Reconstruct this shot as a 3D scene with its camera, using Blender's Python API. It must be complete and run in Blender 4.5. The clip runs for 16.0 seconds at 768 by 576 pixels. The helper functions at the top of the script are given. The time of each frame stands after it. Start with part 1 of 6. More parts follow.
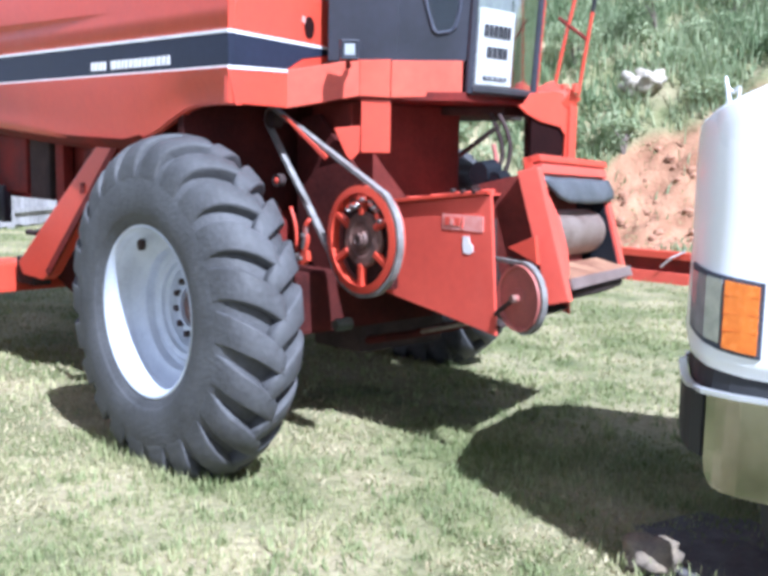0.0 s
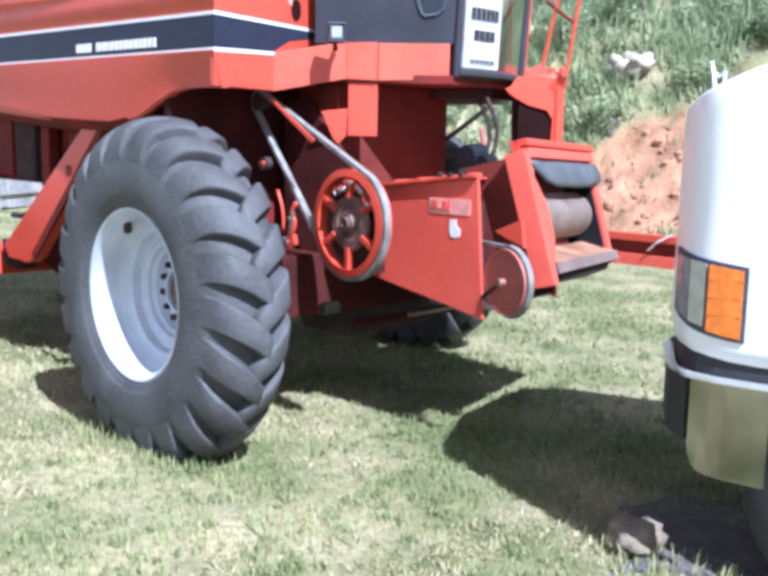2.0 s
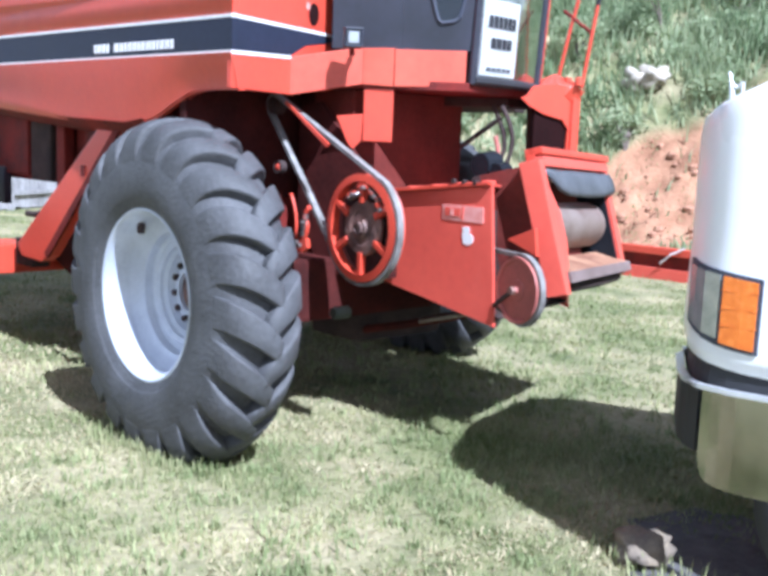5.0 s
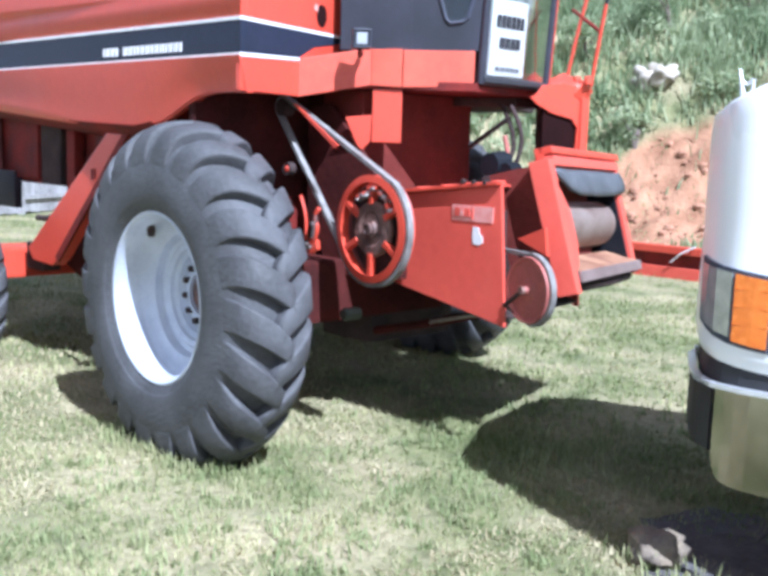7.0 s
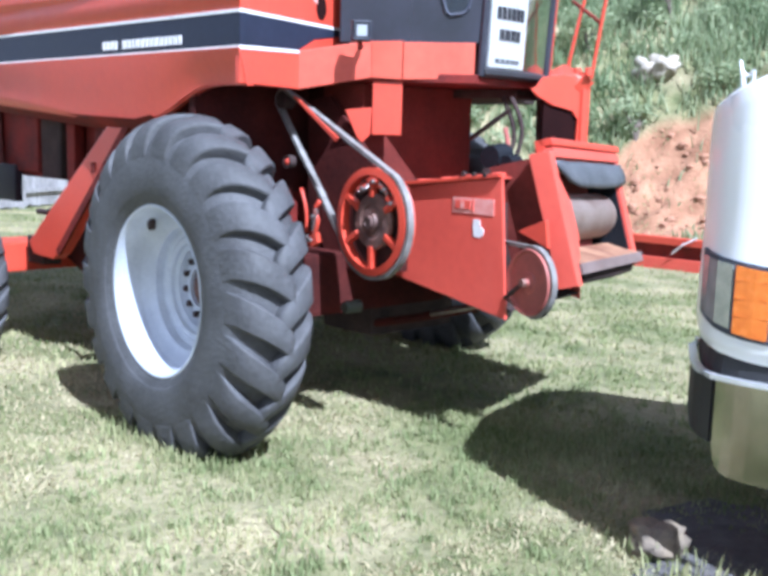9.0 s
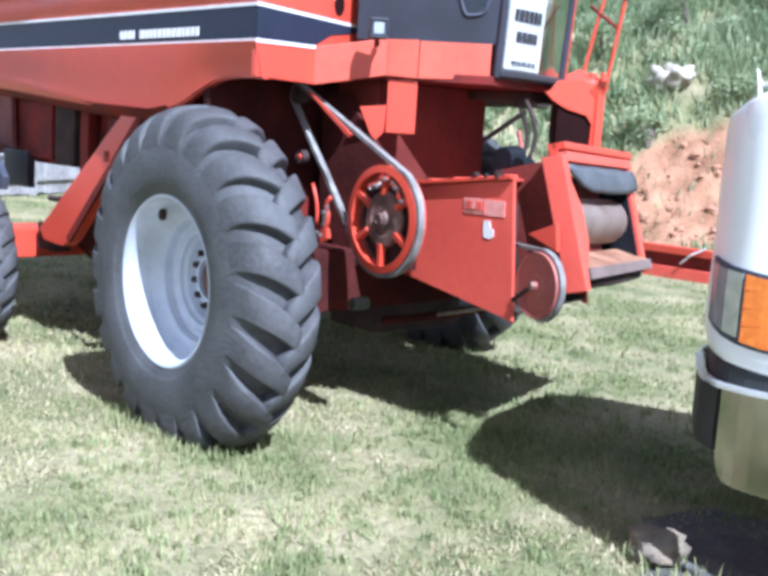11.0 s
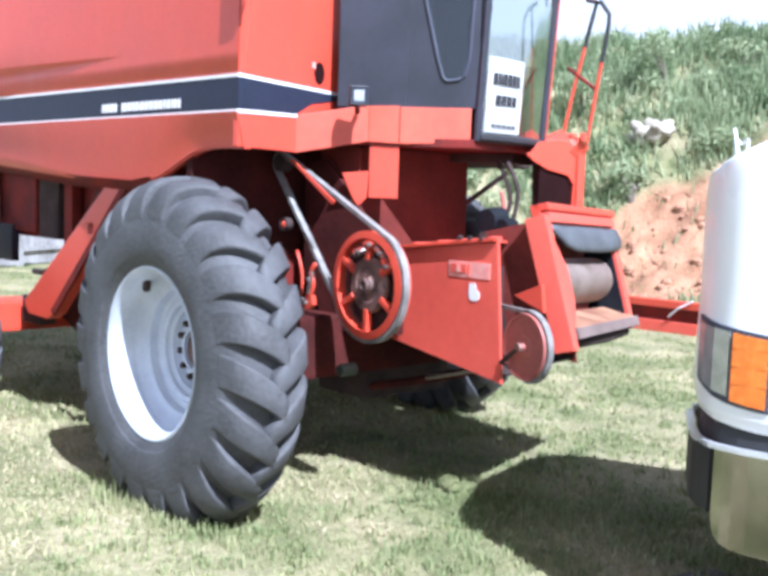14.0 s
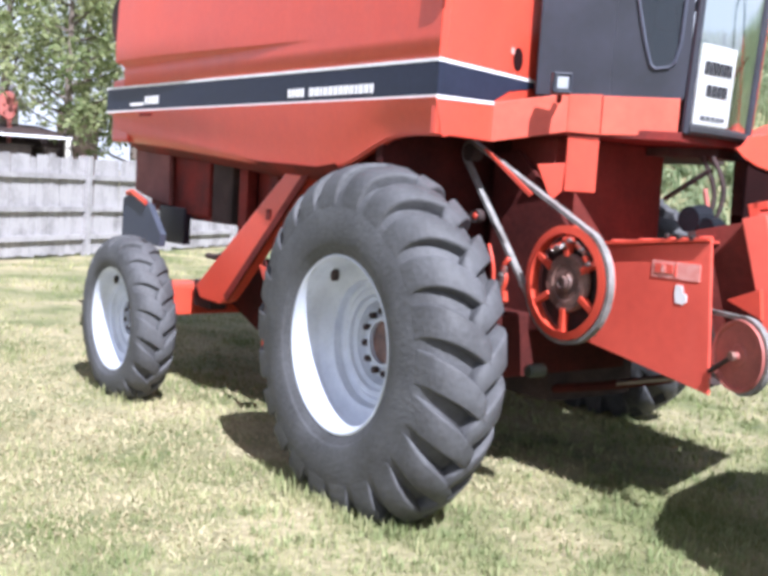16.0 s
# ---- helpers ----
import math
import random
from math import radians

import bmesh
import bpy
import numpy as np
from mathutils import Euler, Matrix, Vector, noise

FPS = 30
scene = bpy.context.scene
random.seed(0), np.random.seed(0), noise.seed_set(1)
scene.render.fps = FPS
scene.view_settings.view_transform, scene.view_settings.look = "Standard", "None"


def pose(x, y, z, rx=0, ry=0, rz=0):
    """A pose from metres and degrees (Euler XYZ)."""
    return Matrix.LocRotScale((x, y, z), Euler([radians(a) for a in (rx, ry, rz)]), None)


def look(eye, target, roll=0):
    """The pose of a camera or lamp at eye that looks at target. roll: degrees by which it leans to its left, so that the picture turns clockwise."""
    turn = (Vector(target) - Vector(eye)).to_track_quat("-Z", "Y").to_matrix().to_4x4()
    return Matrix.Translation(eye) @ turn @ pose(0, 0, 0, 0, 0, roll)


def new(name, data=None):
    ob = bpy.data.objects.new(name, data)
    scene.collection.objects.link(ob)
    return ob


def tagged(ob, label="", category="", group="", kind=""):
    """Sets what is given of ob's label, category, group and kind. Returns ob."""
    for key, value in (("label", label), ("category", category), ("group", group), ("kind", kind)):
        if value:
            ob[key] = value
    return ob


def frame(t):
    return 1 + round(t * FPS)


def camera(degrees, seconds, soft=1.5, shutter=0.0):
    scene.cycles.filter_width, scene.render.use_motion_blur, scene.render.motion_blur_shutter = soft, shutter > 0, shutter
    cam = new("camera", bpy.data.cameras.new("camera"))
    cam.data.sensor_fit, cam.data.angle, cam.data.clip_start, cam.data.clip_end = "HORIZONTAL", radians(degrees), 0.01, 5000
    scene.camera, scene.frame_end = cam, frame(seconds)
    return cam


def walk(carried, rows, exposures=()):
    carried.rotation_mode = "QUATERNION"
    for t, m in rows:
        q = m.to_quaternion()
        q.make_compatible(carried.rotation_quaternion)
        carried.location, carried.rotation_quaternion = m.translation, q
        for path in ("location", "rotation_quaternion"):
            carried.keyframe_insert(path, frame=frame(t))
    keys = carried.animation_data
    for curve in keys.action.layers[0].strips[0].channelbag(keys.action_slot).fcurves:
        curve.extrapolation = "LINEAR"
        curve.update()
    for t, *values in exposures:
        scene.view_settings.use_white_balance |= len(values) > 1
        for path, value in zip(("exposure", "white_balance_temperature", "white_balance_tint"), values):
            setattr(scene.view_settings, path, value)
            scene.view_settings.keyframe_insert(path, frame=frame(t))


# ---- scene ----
cam = camera(41.92, 16.0, soft=3.9)
PATH = [
    (0.0, pose(4.480, -2.719, 1.678, 82.15, -1.01, 45.40)),
    (0.5, pose(4.479, -2.722, 1.685, 82.08, -0.79, 45.40)),
    (1.0, pose(4.477, -2.716, 1.681, 82.21, -0.59, 45.46)),
    (1.5, pose(4.481, -2.715, 1.679, 81.75, -0.88, 45.03)),
    (2.0, pose(4.489, -2.718, 1.681, 81.20, -1.16, 44.74)),
    (2.5, pose(4.484, -2.721, 1.688, 81.09, -0.93, 44.49)),
    (3.0, pose(4.486, -2.713, 1.688, 81.25, -0.95, 44.06)),
    (3.5, pose(4.485, -2.718, 1.681, 81.51, -1.26, 44.53)),
    (4.0, pose(4.482, -2.719, 1.668, 81.57, -1.96, 44.81)),
    (6.5, pose(4.479, -2.722, 1.664, 81.85, -2.03, 46.06)),
    (7.0, pose(4.477, -2.719, 1.664, 81.70, -1.76, 45.99)),
    (7.5, pose(4.475, -2.718, 1.663, 81.38, -1.59, 45.56)),
    (8.0, pose(4.471, -2.716, 1.656, 81.53, -1.45, 45.99)),
    (8.5, pose(4.474, -2.720, 1.662, 81.53, -1.70, 46.14)),
    (9.0, pose(4.478, -2.715, 1.665, 81.27, -1.57, 46.04)),
    (11.5, pose(4.474, -2.725, 1.650, 81.73, -3.93, 46.81)),
    (11.8, pose(4.468, -2.712, 1.660, 82.75, -3.50, 46.85)),
    (12.0, pose(4.464, -2.704, 1.667, 83.93, -3.46, 47.16)),
    (12.3, pose(4.471, -2.702, 1.698, 86.70, -3.15, 47.90)),
    (12.5, pose(4.475, -2.701, 1.718, 88.84, -2.34, 47.99)),
    (12.7, pose(4.475, -2.696, 1.708, 89.20, -2.66, 47.72)),
    (13.0, pose(4.474, -2.688, 1.694, 86.58, -3.29, 46.60)),
    (13.5, pose(4.472, -2.684, 1.691, 85.13, -1.51, 45.90)),
    (14.0, pose(4.466, -2.693, 1.683, 84.66, -1.96, 45.92)),
    (14.2, pose(4.449, -2.715, 1.679, 84.85, -2.50, 46.64)),
    (14.5, pose(4.414, -2.753, 1.671, 85.09, -2.98, 49.12)),
    (14.7, pose(4.388, -2.788, 1.653, 84.00, -2.10, 50.20)),
    (15.0, pose(4.342, -2.836, 1.625, 83.14, -2.28, 51.65)),
    (15.3, pose(4.250, -2.815, 1.627, 83.50, -1.55, 52.05)),
    (15.5, pose(4.188, -2.797, 1.629, 85.32, -2.00, 51.64)),
    (16.0, pose(4.058, -2.826, 1.643, 84.03, -3.51, 53.03)),
]
walk(cam, PATH, [(0.0, 1.15, 5000, 13), (9.0, 1.08, 4950, 12), (12.5, 1.18, 4950, 12), (13.5, 1.27, 5050, 13), (14.4, 1.27, 5150, 13), (16.0, 1.18, 5500, 16)])

# ---- light ----
world = bpy.data.worlds.new("sky")
scene.world = world
world.use_nodes = True
_n, _l = world.node_tree.nodes, world.node_tree.links
sky = _n.new("ShaderNodeTexSky")
sky.sky_type, sky.sun_disc = "NISHITA", False
SUN_FROM = Vector((0.88, -0.245, 1.0)).normalized()
sky.sun_elevation = math.asin(SUN_FROM.z)
sky.sun_rotation = math.atan2(SUN_FROM.x, SUN_FROM.y)
sky.air_density, sky.dust_density = 1.2, 5.0
_n["Background"].inputs["Strength"].default_value = 1.0
# thin bright cloud over the blue
_dim = _n.new("ShaderNodeVectorMath")
_dim.operation = "SCALE"
_dim.inputs["Scale"].default_value = 0.038
_l.new(sky.outputs[0], _dim.inputs[0])
_co = _n.new("ShaderNodeTexCoord")
_map = _n.new("ShaderNodeMapping")
_map.inputs["Location"].default_value = (0.35, 0.1, 0.0)
_map.inputs["Scale"].default_value = (1.0, 1.0, 2.2)
_l.new(_co.outputs["Generated"], _map.inputs[0])
_cl = _n.new("ShaderNodeTexNoise")
_cl.inputs["Scale"].default_value, _cl.inputs["Detail"].default_value = 1.9, 7
_l.new(_map.outputs[0], _cl.inputs["Vector"])
_cr = _n.new("ShaderNodeValToRGB")
_cr.color_ramp.elements[0].position, _cr.color_ramp.elements[1].position = 0.43, 0.58
_l.new(_cl.outputs[0], _cr.inputs[0])
_mx = _n.new("ShaderNodeMix")
_mx.data_type = "RGBA"
# whitish haze towards the horizon
_sep = _n.new("ShaderNodeSeparateXYZ")
_l.new(_co.outputs["Generated"], _sep.inputs[0])
_hz = _n.new("ShaderNodeMapRange")
_hz.interpolation_type = "SMOOTHSTEP"
_hz.inputs["From Min"].default_value, _hz.inputs["From Max"].default_value = 0.16, 0.48
_hz.inputs["To Min"].default_value, _hz.inputs["To Max"].default_value = 1.0, 0.0
_l.new(_sep.outputs["Z"], _hz.inputs["Value"])
_l.new(_cr.outputs[0], _mx.inputs[0])
_l.new(_dim.outputs[0], _mx.inputs[6])
_mx.inputs[7].default_value = (0.23, 0.235, 0.245, 1)
_low = _n.new("ShaderNodeMix")
_low.data_type = "RGBA"
_l.new(_hz.outputs[0], _low.inputs[0])
_l.new(_mx.outputs[2], _low.inputs[6])
_low.inputs[7].default_value = (0.54, 0.545, 0.56, 1)
_l.new(_low.outputs[2], _n["Background"].inputs["Color"])
sun = new("sun", bpy.data.lights.new("sun", "SUN"))
sun.data.energy, sun.data.angle, sun.data.color = 5.0, radians(0.5), (1.0, 0.965, 0.91)
sun.matrix_world = look(SUN_FROM * 30, (0, 0, 0))


# ---- materials ----
def mat(name, col, rough=0.5, metal=0.0, var=0.25, scale=6.0, bump=0.0, bscale=40.0, coat=0.0, col2=None, detail_scale=None, spec=None, randomize=0.0, streak=0.0):
    m = bpy.data.materials.new(name)
    m.use_nodes = True
    nt = m.node_tree
    N, L = nt.nodes, nt.links
    b = N["Principled BSDF"]
    b.inputs["Roughness"].default_value, b.inputs["Metallic"].default_value = rough, metal
    if coat:
        b.inputs["Coat Weight"].default_value, b.inputs["Coat Roughness"].default_value = coat, 0.12
    if spec is not None:
        b.inputs["Specular IOR Level"].default_value = spec
    geo = N.new("ShaderNodeNewGeometry")
    big = N.new("ShaderNodeTexNoise")
    big.inputs["Scale"].default_value, big.inputs["Detail"].default_value = scale, 6
    L.new(geo.outputs["Position"], big.inputs["Vector"])
    fine = N.new("ShaderNodeTexNoise")
    fine.inputs["Scale"].default_value, fine.inputs["Detail"].default_value = detail_scale or scale * 9, 4
    L.new(geo.outputs["Position"], fine.inputs["Vector"])
    mixf = N.new("ShaderNodeMath")
    mixf.operation = "MULTIPLY_ADD"
    L.new(fine.outputs[0], mixf.inputs[0])
    mixf.inputs[1].default_value = 0.45
    L.new(big.outputs[0], mixf.inputs[2])
    ramp = N.new("ShaderNodeValToRGB")
    c2 = col2 or tuple(c * (1 - var) for c in col)
    ramp.color_ramp.elements[0].position, ramp.color_ramp.elements[1].position = 0.52, 0.92
    ramp.color_ramp.elements[0].color = (*c2, 1)
    ramp.color_ramp.elements[1].color = (*col, 1)
    src = mixf.outputs[0]
    if randomize:
        info = N.new("ShaderNodeObjectInfo")
        ad = N.new("ShaderNodeMath")
        ad.operation = "MULTIPLY_ADD"
        L.new(info.outputs["Random"], ad.inputs[0])
        ad.inputs[1].default_value = randomize
        L.new(mixf.outputs[0], ad.inputs[2])
        src = ad.outputs[0]
    L.new(src, ramp.inputs[0])
    L.new(ramp.outputs[0], b.inputs["Base Color"])
    if streak:
        # rain streaks and chalky, sun-bleached patches
        mp = N.new("ShaderNodeMapping")
        mp.inputs["Scale"].default_value = (2.6, 2.6, 0.55)
        L.new(geo.outputs["Position"], mp.inputs[0])
        st = N.new("ShaderNodeTexNoise")
        st.inputs["Scale"].default_value, st.inputs["Detail"].default_value = 2.0, 8
        L.new(mp.outputs[0], st.inputs["Vector"])
        sr = N.new("ShaderNodeValToRGB")
        sr.color_ramp.elements[0].position, sr.color_ramp.elements[1].position = 0.50, 0.74
        sr.color_ramp.elements[1].color = (streak, streak, streak, 1)
        L.new(st.outputs[0], sr.inputs[0])
        mc = N.new("ShaderNodeMix")
        mc.data_type = "RGBA"
        L.new(sr.outputs[0], mc.inputs[0])
        L.new(ramp.outputs[0], mc.inputs[6])
        mc.inputs[7].default_value = (min(col[0] * 1.05 + 0.05, 1), col[1] * 1.5 + 0.05, col[2] * 1.5 + 0.05, 1)
        L.new(mc.outputs[2], b.inputs["Base Color"])
    rr = N.new("ShaderNodeMath")
    rr.operation = "MULTIPLY_ADD"
    L.new(big.outputs[0], rr.inputs[0])
    rr.inputs[1].default_value, rr.inputs[2].default_value = 0.25, max(rough - 0.12, 0.02)
    L.new(rr.outputs[0], b.inputs["Roughness"])
    if bump:
        bt = N.new("ShaderNodeTexNoise")
        bt.inputs["Scale"].default_value, bt.inputs["Detail"].default_value = bscale, 5
        L.new(geo.outputs["Position"], bt.inputs["Vector"])
        bn = N.new("ShaderNodeBump")
        bn.inputs["Strength"].default_value, bn.inputs["Distance"].default_value = bump, 0.02
        L.new(bt.outputs[0], bn.inputs["Height"])
        L.new(bn.outputs[0], b.inputs["Normal"])
    return m


def leafmat(name, a, b_, scale=0.8, trans=0.25, vary=0.35):
    """Foliage: colour by island and by place, some light passing through."""
    m = bpy.data.materials.new(name)
    m.use_nodes = True
    N, L = m.node_tree.nodes, m.node_tree.links
    b = N["Principled BSDF"]
    b.inputs["Roughness"].default_value, b.inputs["Specular IOR Level"].default_value = 0.7, 0.18
    geo = N.new("ShaderNodeNewGeometry")
    big = N.new("ShaderNodeTexNoise")
    big.inputs["Scale"].default_value, big.inputs["Detail"].default_value = scale, 5
    L.new(geo.outputs["Position"], big.inputs["Vector"])
    mm = N.new("ShaderNodeMath")
    mm.operation = "MULTIPLY_ADD"
    L.new(geo.outputs["Random Per Island"], mm.inputs[0])
    mm.inputs[1].default_value = vary
    L.new(big.outputs[0], mm.inputs[2])
    ramp = N.new("ShaderNodeValToRGB")
    ramp.color_ramp.elements[0].position, ramp.color_ramp.elements[1].position = 0.275 + vary / 2, 0.725 + vary / 2
    ramp.color_ramp.elements[0].color, ramp.color_ramp.elements[1].color = (*a, 1), (*b_, 1)
    L.new(mm.outputs[0], ramp.inputs[0])
    L.new(ramp.outputs[0], b.inputs["Base Color"])
    tr = N.new("ShaderNodeBsdfTranslucent")
    L.new(ramp.outputs[0], tr.inputs["Color"])
    mix = N.new("ShaderNodeMixShader")
    mix.inputs[0].default_value = trans
    L.new(b.outputs[0], mix.inputs[1])
    L.new(tr.outputs[0], mix.inputs[2])
    L.new(mix.outputs[0], N["Material Output"].inputs["Surface"])
    return m


def glassmat(name, tint=(0.75, 0.86, 0.86), alpha=0.55, rough=0.10):
    """A tinted pane: part clear, part mirror, by the angle."""
    m = bpy.data.materials.new(name)
    m.use_nodes = True
    N, L = m.node_tree.nodes, m.node_tree.links
    gl = N.new("ShaderNodeBsdfGlossy")
    gl.inputs["Roughness"].default_value = rough
    tr = N.new("ShaderNodeBsdfTransparent")
    tr.inputs["Color"].default_value = (*tint, 1)
    fr = N.new("ShaderNodeFresnel")
    fr.inputs["IOR"].default_value = 1.6
    ad = N.new("ShaderNodeMath")
    ad.operation = "ADD"
    ad.use_clamp = True
    L.new(fr.outputs[0], ad.inputs[0])
    ad.inputs[1].default_value = alpha
    mix = N.new("ShaderNodeMixShader")
    L.new(ad.outputs[0], mix.inputs[0])
    L.new(tr.outputs[0], mix.inputs[1])
    L.new(gl.outputs[0], mix.inputs[2])
    L.new(mix.outputs[0], N["Material Output"].inputs["Surface"])
    return m


RED = mat("red_paint", (0.635, 0.074, 0.036), 0.42, var=0.18, scale=1.1, coat=0.18, bump=0.07, bscale=1.6, col2=(0.53, 0.060, 0.034), streak=0.09, detail_scale=26)
# red darkened to carry the shade under the machine in its colour
SHADED_RED = mat("shaded_red_paint", (0.085, 0.019, 0.016), 0.85, scale=4, bump=0.2, bscale=22, col2=(0.040, 0.012, 0.011), spec=0.10)
# near-black red; the shade of recesses is put into the colour
LADDERM = mat("recess_shade_red", (0.020, 0.007, 0.007), 0.9, scale=5, bump=0.1, bscale=20, col2=(0.012, 0.005, 0.005), spec=0.05)
VALVE = mat("near_black_iron", (0.011, 0.013, 0.018), 0.7, scale=9, bump=0.2, bscale=40, col2=(0.006, 0.007, 0.010), spec=0.2)
PULLEYM = mat("dull_worn_pulley_paint", (0.46, 0.125, 0.10), 0.6, scale=6, bump=0.1, bscale=30, col2=(0.27, 0.085, 0.07))
LIP = mat("worn_lip_steel", (0.27, 0.20, 0.185), 0.55, scale=7, metal=0.2, bump=0.15, bscale=30, col2=(0.17, 0.12, 0.11))
# dusty maroon, toned down for the shade on the tail panel
MAROON = mat("dusty_shaded_maroon", (0.21, 0.085, 0.080), 0.7, scale=4, bump=0.06, bscale=15, col2=(0.14, 0.05, 0.048), spec=0.25)
STONEM = mat("earthy_stone", (0.27, 0.215, 0.145), 0.95, scale=9, bump=0.7, bscale=24, col2=(0.14, 0.115, 0.095))
SOIL = mat("bare_grey_soil", (0.135, 0.125, 0.125), 0.95, scale=9, bump=0.8, bscale=30, col2=(0.070, 0.066, 0.067))
# red with the shade below the cab put into its colour
THROAT = mat("throat_shade_red", (0.17, 0.034, 0.026), 0.8, scale=4, bump=0.1, bscale=20, col2=(0.10, 0.022, 0.018), spec=0.15)
HUBB = mat("brown_hub", (0.25, 0.135, 0.105), 0.6, scale=9, bump=0.2, bscale=30, col2=(0.08, 0.05, 0.045))
RED_WORN = mat("worn_red_paint", (0.74, 0.110, 0.072), 0.48, scale=2.2, bump=0.05, bscale=4, col2=(0.62, 0.088, 0.060), streak=0.15, coat=0.15)
# darker red: underbody shade is in the colour; also for plain dark parts
RED_DARK = mat("dark_and_shaded_red", (0.20, 0.024, 0.018), 0.7, scale=4, bump=0.12, bscale=20, col2=(0.075, 0.014, 0.012), spec=0.2)
RED_FADED = mat("sun_faded_red_paint", (0.62, 0.105, 0.058), 0.5, scale=2.5, coat=0.1, bump=0.05, bscale=9, col2=(0.50, 0.075, 0.042))
BLACKP = mat("black_paint", (0.028, 0.028, 0.043), 0.42, scale=2.5, col2=(0.018, 0.019, 0.025), bump=0.04, bscale=15)
BAND = mat("black_decal_band", (0.022, 0.027, 0.050), 0.5, scale=3, col2=(0.014, 0.018, 0.034), spec=0.3)
WHITE = mat("white_decal", (0.80, 0.78, 0.79), 0.5, var=0.12, scale=12)
PINK = mat("faded_decal", (0.76, 0.36, 0.32), 0.55, scale=20, col2=(0.68, 0.22, 0.18))
RUBBER = mat("tyre_rubber", (0.092, 0.092, 0.098), 0.68, scale=4, bump=0.25, bscale=45, col2=(0.048, 0.047, 0.049))
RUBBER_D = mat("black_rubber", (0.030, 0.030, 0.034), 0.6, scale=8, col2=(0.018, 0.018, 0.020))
RIM = mat("silver_rim_paint", (0.60, 0.63, 0.70), 0.36, scale=6, col2=(0.46, 0.49, 0.57), metal=0.15)
STEEL = mat("bare_steel", (0.42, 0.40, 0.39), 0.38, metal=0.8, scale=9, col2=(0.26, 0.22, 0.20))
BELT = mat("belt_rubber", (0.28, 0.265, 0.255), 0.55, scale=15, col2=(0.14, 0.13, 0.12))
RUST = mat("rusty_sheet", (0.40, 0.22, 0.13), 0.75, scale=7, bump=0.2, bscale=50, col2=(0.20, 0.085, 0.05))
DRUM = mat("worn_drum_steel", (0.30, 0.24, 0.21), 0.5, metal=0.3, scale=5, col2=(0.17, 0.11, 0.09), bump=0.1, bscale=40)
APRON = mat("rubber_apron", (0.115, 0.120, 0.132), 0.55, scale=10, bump=0.25, bscale=30, col2=(0.070, 0.074, 0.082))
DARK = mat("dark_machinery", (0.075, 0.052, 0.049), 0.85, scale=6, col2=(0.036, 0.027, 0.026), bump=0.2, bscale=20, spec=0.15)
CHROME = mat("chrome", (0.50, 0.49, 0.45), 0.14, metal=1.0, var=0.25, scale=5, detail_scale=14, bump=0.06, bscale=7)
POLISH = mat("polished_edge", (0.80, 0.81, 0.84), 0.30, metal=0.6, var=0.1, scale=8)
TRUCKW = mat("white_truck_paint", (0.92, 0.925, 0.94), 0.30, var=0.03, scale=2, coat=0.15)
AMBER = mat("amber_lens", (0.80, 0.23, 0.03), 0.25, scale=30, col2=(0.66, 0.16, 0.02), bump=0.06, bscale=90)
LENS = mat("lamp_lens", (0.62, 0.64, 0.64), 0.14, scale=14, col2=(0.42, 0.44, 0.46), metal=0.5)
TRIM = mat("grey_trim", (0.060, 0.067, 0.092), 0.55, scale=10, col2=(0.045, 0.050, 0.070), spec=0.3)
FILTERM = mat("grey_green_enamel", (0.06, 0.078, 0.062), 0.6, scale=8, col2=(0.03, 0.04, 0.032))
INTERIOR = mat("cab_interior", (0.10, 0.10, 0.11), 0.7, scale=6, col2=(0.06, 0.06, 0.065))
GLASS = glassmat("tinted_glass", (0.46, 0.58, 0.54), 0.42)
GLASS_S = glassmat("side_glass", (0.36, 0.45, 0.52), 0.04)
GLASS_D = glassmat("dark_glass", (0.42, 0.27, 0.29), 0.03)
PAPER = mat("white_paper", (0.82, 0.83, 0.82), 0.7, var=0.05, scale=9)
INK = mat("black_ink", (0.03, 0.03, 0.035), 0.7, scale=9)
WOOD = mat("weathered_wood", (0.35, 0.335, 0.335), 0.85, scale=3, bump=0.25, bscale=35, col2=(0.20, 0.19, 0.19), detail_scale=14, randomize=0.22)
ROCKM = mat("pale_rock", (0.47, 0.42, 0.345), 0.9, scale=5, bump=0.4, bscale=12, col2=(0.30, 0.26, 0.21))
BARK = mat("bark", (0.20, 0.16, 0.13), 0.9, scale=6, bump=0.5, bscale=25, col2=(0.12, 0.095, 0.08))
GRASS = leafmat("lawn_blades", (0.118, 0.160, 0.050), (0.46, 0.425, 0.235), 1.1, 0.08, 0.24)
WEEDS = leafmat("weeds", (0.18, 0.25, 0.125), (0.49, 0.53, 0.335), 0.5, 0.50)
LEAVES = leafmat("tree_leaves", (0.19, 0.24, 0.10), (0.44, 0.46, 0.24), 0.7, 0.5)
PINKWALL = mat("pink_render", (0.56, 0.40, 0.36), 0.85, scale=2.5, bump=0.1, bscale=30, col2=(0.44, 0.31, 0.28))
CREAM = mat("cream_siding", (0.66, 0.62, 0.55), 0.7, var=0.1, scale=2)


# ---- mesh helpers ----
def thing(name, label, category, at=(0, 0, 0), group="", kind=""):
    ob = new(name)
    ob.location = at
    ob.empty_display_size = 0.1
    return tagged(ob, label, category, group, kind)


